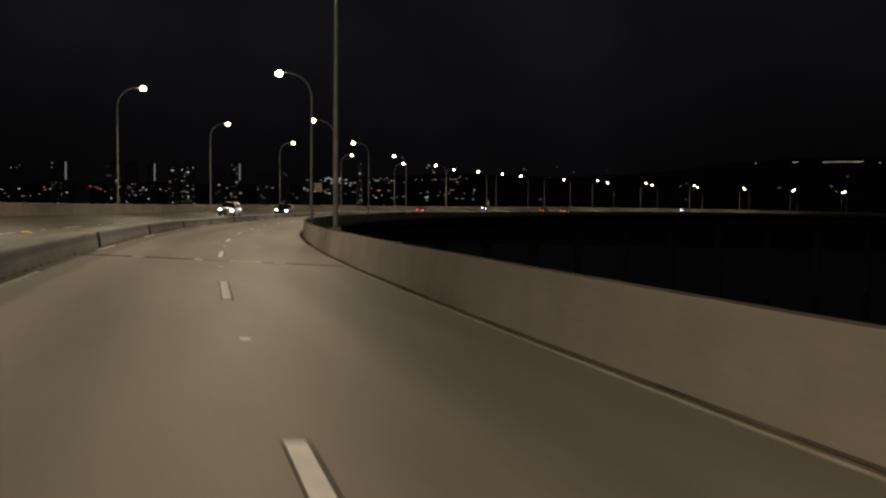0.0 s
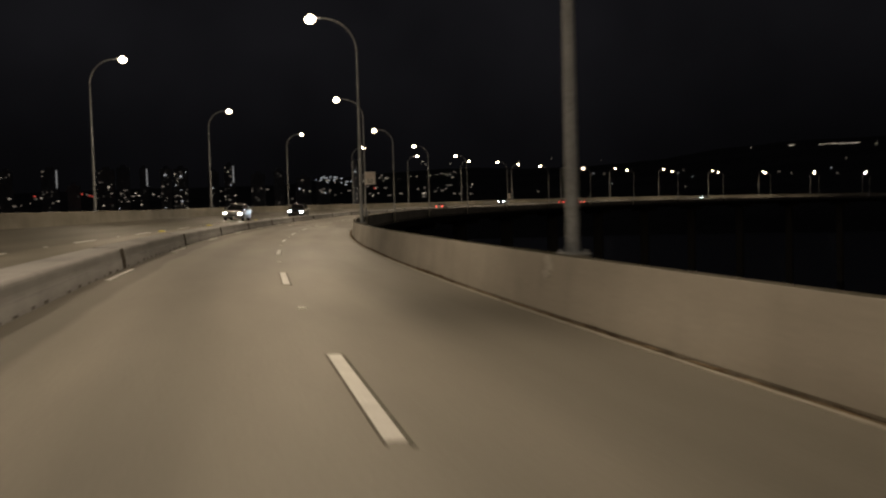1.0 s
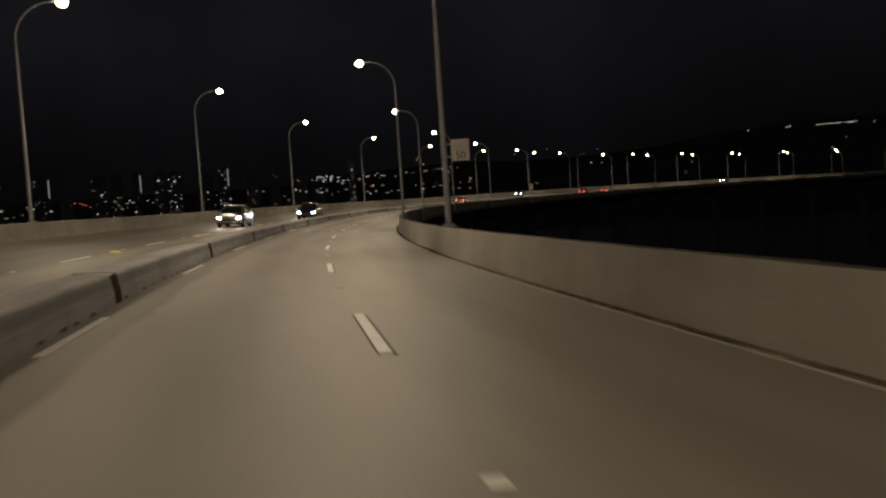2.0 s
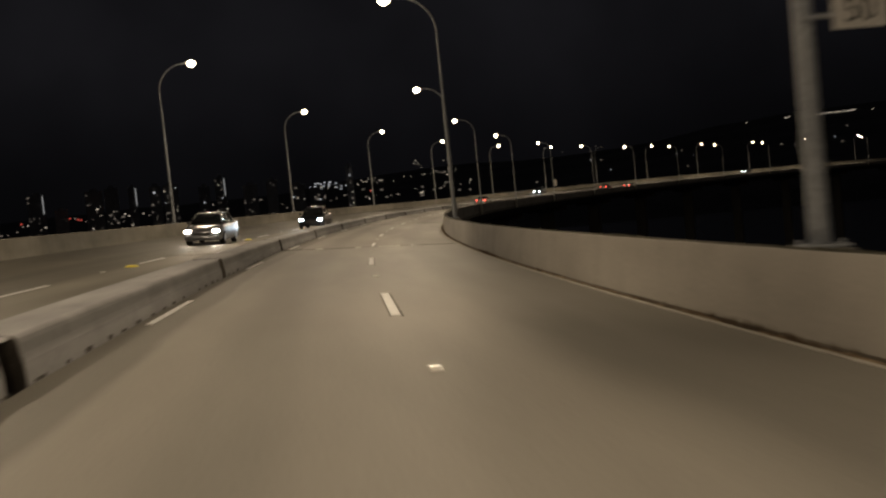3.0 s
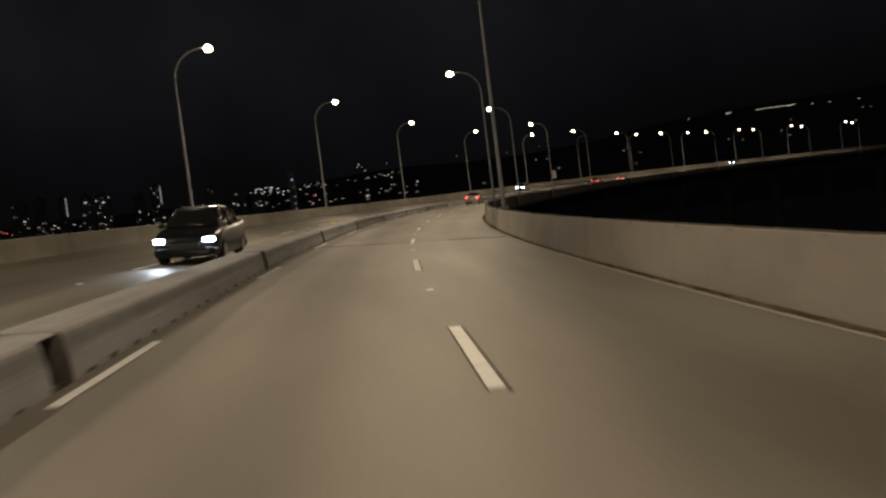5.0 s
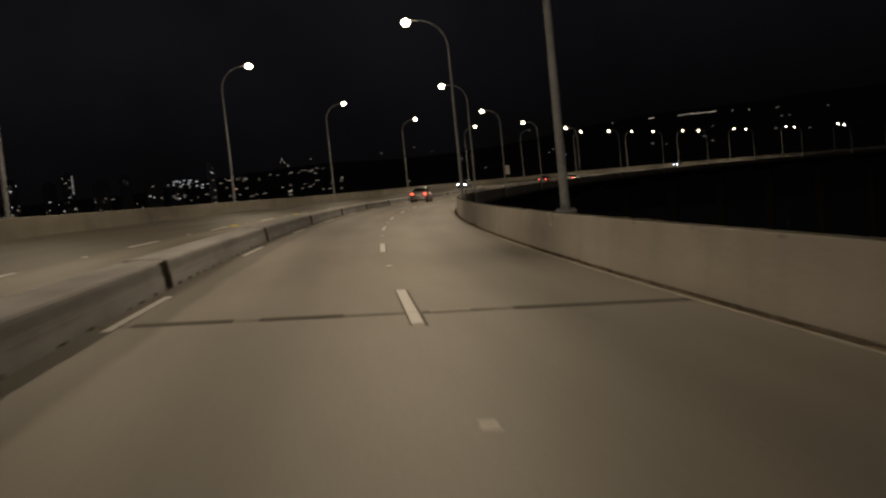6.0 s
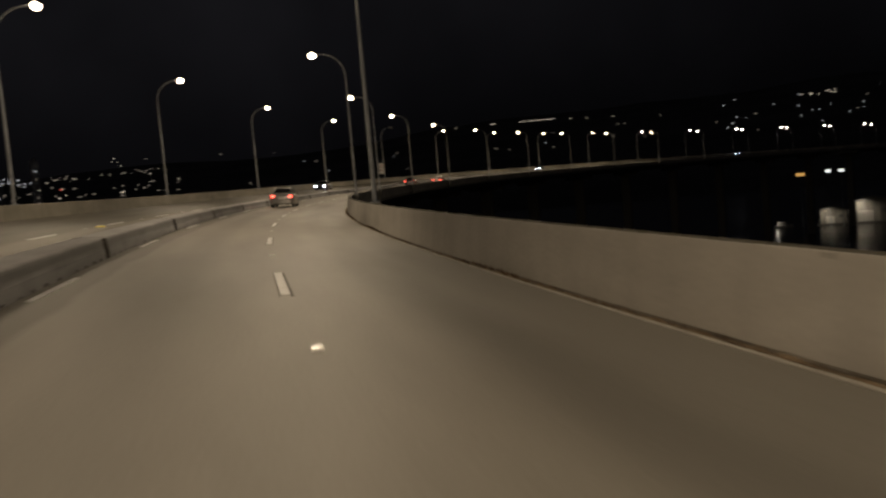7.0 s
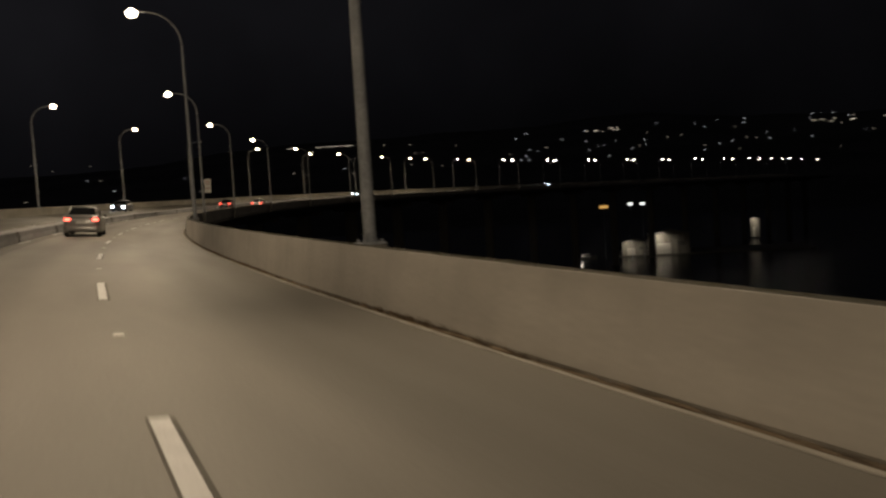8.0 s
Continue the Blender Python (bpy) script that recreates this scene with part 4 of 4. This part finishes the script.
for n in range(-4, 34):
    s = -3.62 + n * PERIOD
    piece("lane_dash", dash, road, road_pose(s, 0, 0.001))
    piece("contrast_strip", tape, road, road_pose(s, -0.0805, 0.001))
    piece("contrast_strip", thin_tape, road, road_pose(s, 0.072, 0.001))
    piece("lane_marker", marker, road, road_pose(s + 4.4, 0, 0.001))
    piece("edge_dash", edge_dash, road, road_pose(-15.27 + n * PERIOD, 3.146, 0.001))
    if n < 30:
        piece("lane_dash", dash, road_2, road_pose(3.0 + n * PERIOD, 7.25, 0.001))
        piece("lane_marker", marker, road_2, road_pose(7.6 + n * PERIOD, 7.25, 0.001))
for s in (16.0, 54.2, 70.9, 93.0, 112.0, 149.8, 168.0):
    piece("yellow_marker", dome, road_2, road_pose(s, 7.05, 0.0))


def deck_joint(s, bare=False):
    """A worn filling across both roadways, with dark rubber and steel plates set in it; bare: mostly torn dark rubber."""
    for deck, lo, hi in ((road, -3.1, 3.33), (road_2, 4.11, 14.29)):
        piece("joint_seal", seals[deck], deck, road_pose(s, (lo + hi) / 2, 0.0))
    for mesh, u in bare_plates if bare else plates:
        piece("joint_plate", mesh, road, road_pose(s, u, 0.0))


def cross_mesh(name, width, depth, h, mat):
    bm = bmesh.new()
    box(bm, -width / 2, width / 2, -depth / 2, depth / 2, -0.01, h)
    me = bpy.data.meshes.new(name)
    bm.to_mesh(me)
    bm.free()
    me.materials.append(mat)
    return me


seals = {road: cross_mesh("joint_seal", 6.43, 0.15, 0.004, RUBBER), road_2: cross_mesh("joint_seal", 10.18, 0.15, 0.004, RUBBER)}
bare_plates = [(cross_mesh("joint_plate", w, 0.22, 0.008, m), u) for u, w, m in ((2.45, 1.05, CORE), (1.2, 0.89, CORE), (-2.1, 2.0, CORE), (-0.4, 0.45, LIP))]
plates = [(cross_mesh("joint_plate", w, 0.16, 0.009, STEEL), u) for u, w in ((1.95, 0.26), (0.53, 0.2), (-0.6, 0.8))]
plates.append((cross_mesh("joint_plate", 0.22, 0.12, 0.007, MORTAR), -1.46))
plates += [(cross_mesh("joint_plate", w, 0.21, 0.008, CORE), u) for u, w in ((2.68, 1.12), (1.24, 1.1), (-2.42, 1.3))]
for s in JOINTS:
    deck_joint(s, s == JOINTS[-1])

# damp stains below the parapet's top, in two stretches
rnd = random.Random(9)
stains = []
for _ in range(5):
    bm = bmesh.new()
    edge = [(rnd.uniform(0.03, 0.055) * (1 - 0.75 * j / 6), -0.38 * j / 6) for j in range(7)]
    outline = [(y, z) for y, z in edge] + [(-y * rnd.uniform(0.7, 1.2), z) for y, z in edge[::-1]]
    loft(bm, [[(x, y, z) for y, z in outline] for x in (-0.006, 0.003)])
    bmesh.ops.recalc_face_normals(bm, faces=bm.faces)
    stain = bpy.data.meshes.new("stain_mark")
    bm.to_mesh(stain)
    bm.free()
    stain.materials.append(STAIN)
    stains.append(stain)
for a, b in ((78.0, 100.0), (114.0, 134.0)):
    s = a
    while s < b:
        piece("stain_mark", stains[rnd.randrange(5)], parapet, road_pose(s, -3.3965, 0.79) @ pose(0, 0, 0, 0, -6.87, 0) @ Matrix.Diagonal((1, rnd.uniform(0.5, 1.3), rnd.uniform(0.4, 1.1), 1)))
        s += rnd.uniform(1.2, 2.6)

# drain slots along the median's foot
bm = bmesh.new()
box(bm, -0.02, 0.004, -0.11, 0.11, 0.0, 0.06, 0.003)
slot = bpy.data.meshes.new("drain_slot")
bm.to_mesh(slot)
bm.free()
slot.materials.append(SLOT)
for i in range(225):
    if rnd.random() < 0.85:
        piece("drain_slot", slot, median, road_pose(-20 + 0.88 * i + rnd.uniform(-.12, .12), 3.3425, 0.004) @ Matrix.Diagonal((1, rnd.uniform(0.6, 1.7), rnd.uniform(0.4, 0.85), 1)))

# pale mortar repairs on the parapet beside two of the lamps
for k, ds, h, long, tall in ((3, -0.95, 0.75, 0.85, 0.09), (3, -0.4, 0.55, 0.3, 0.08), (3, -0.36, 0.67, 0.4, 0.26), (3, -0.2, 0.79, 0.6, 0.05), (0, -0.15, 0.66, 0.34, 0.3), (0, -0.1, 0.52, 0.3, 0.14)):
    bm = bmesh.new()
    turn = [(2 * math.pi * j / 14, rnd.uniform(0.7, 1.1)) for j in range(14)]
    loft(bm, [[(x, long / 2 * r * w * math.cos(a), tall / 2 * r * w * math.sin(a)) for a, r in turn] for x, w in ((-0.01, 1.0), (0.0, 1.0), (0.0015, 0.8))])
    patch = part("mortar_patch", bm, MORTAR, parapet)
    patch.matrix_basis = road_pose(LAMP_R + k * SPAN + ds, -3.302 - 0.099 * h / 0.822 + 0.003, h) @ pose(0, 0, 0, 0, -6.8, 0)

# leaves and grit washed into the gutter
bm = bmesh.new()
s = -8.0
while s < 190.0:
    p = road_pose(s, rnd.uniform(-3.285, -3.19), rnd.uniform(-0.022, -0.006), rnd.uniform(-12, 12))
    bmesh.ops.create_icosphere(bm, subdivisions=1, radius=1, matrix=p @ Matrix.Diagonal((rnd.uniform(0.02, 0.055), rnd.uniform(0.05, 0.28), rnd.uniform(0.012, 0.035), 1)))
    s += rnd.expovariate(1 / 0.16) + 0.02
for v in bm.verts:
    v.co.z += 0.008 * noise.noise(v.co * 14)
tagged(part("gutter_litter", bm, LITTER), "brown leaves and grit washed into the gutter", "litter", kind="stuff")

# moss and grit that fringe the parapet's top
verts, faces = [], []
s = -12.0
while s < 190.0:
    thick = 0.6 + 0.8 * noise.noise(Vector((s / 3.0, 5.0, 0)))
    p = on_road(s, -3.425 - 0.05 * rnd.random(), 0.806)
    w, long, h = rnd.uniform(0.012, 0.03), rnd.uniform(0.02, 0.07), max(0.008, rnd.uniform(0.012, 0.034) * thick)
    a = -radians(heading(s)) + rnd.uniform(-0.4, 0.4)
    along, across = Vector((math.sin(a), math.cos(a), 0)), Vector((math.cos(a), -math.sin(a), 0))
    n = len(verts)
    for k in range(6):
        turn = math.pi / 3 * k + rnd.uniform(-0.3, 0.3)
        verts.append(p + along * (long * math.cos(turn)) + across * (w * math.sin(turn)))
    top = p + Vector((0, 0, h))
    verts += [top + along * (long * 0.4), top - along * (long * 0.4) + across * (w * 0.3)]
    faces += [(n + 5, n, n + 6), (n, n + 1, n + 6), (n + 1, n + 2, n + 7, n + 6), (n + 2, n + 3, n + 7), (n + 3, n + 4, n + 7), (n + 4, n + 5, n + 6, n + 7), tuple(range(n + 5, n - 1, -1))]
    s += rnd.uniform(0.02, 0.075) / max(thick, 0.35)
me = bpy.data.meshes.new("parapet_moss")
me.from_pydata([tuple(v) for v in verts], [], faces)
me.materials.append(MOSS)
tagged(new("parapet_moss", me), "dark moss and grit along the parapet's top", "moss", kind="stuff")

# dry weeds that grow in the gutter against the parapet
bm = bmesh.new()
s = -8.0
while s < 190.0:
    lush = 0.55 + 0.75 * noise.noise(Vector((s / 6.0, 0, 2)))
    base = road_pose(s, rnd.uniform(-3.297, -3.25), -0.015)
    for _ in range(rnd.randint(3, 6)):
        lean, tall = rnd.uniform(-40, 40), max(0.03, rnd.uniform(0.03, 0.12) * lush)
        m = base @ pose(rnd.uniform(-0.02, 0.02), rnd.uniform(-0.06, 0.06), 0, lean, -rnd.uniform(0, 25), rnd.uniform(0, 180))
        w = rnd.uniform(0.006, 0.014)
        rows = [[bm.verts.new(m @ Vector((x * w * k, y * w * k, tall * z))) for x, y in ((-1, -0.4), (1, -0.4), (0, 0.8))] for z, k in ((0, 1.0), (0.6, 0.7))]
        tip = bm.verts.new(m @ Vector((0, w * 1.5, tall)))
        for j in range(3):
            bm.faces.new((rows[0][j], rows[0][(j + 1) % 3], rows[1][(j + 1) % 3], rows[1][j]))
            bm.faces.new((rows[1][j], rows[1][(j + 1) % 3], tip))
    s += rnd.uniform(0.04, 0.14) / max(lush, 0.3)
tagged(part("dry_weeds", bm, WEEDS), "dry brown weeds growing in the gutter", "weeds", kind="stuff")
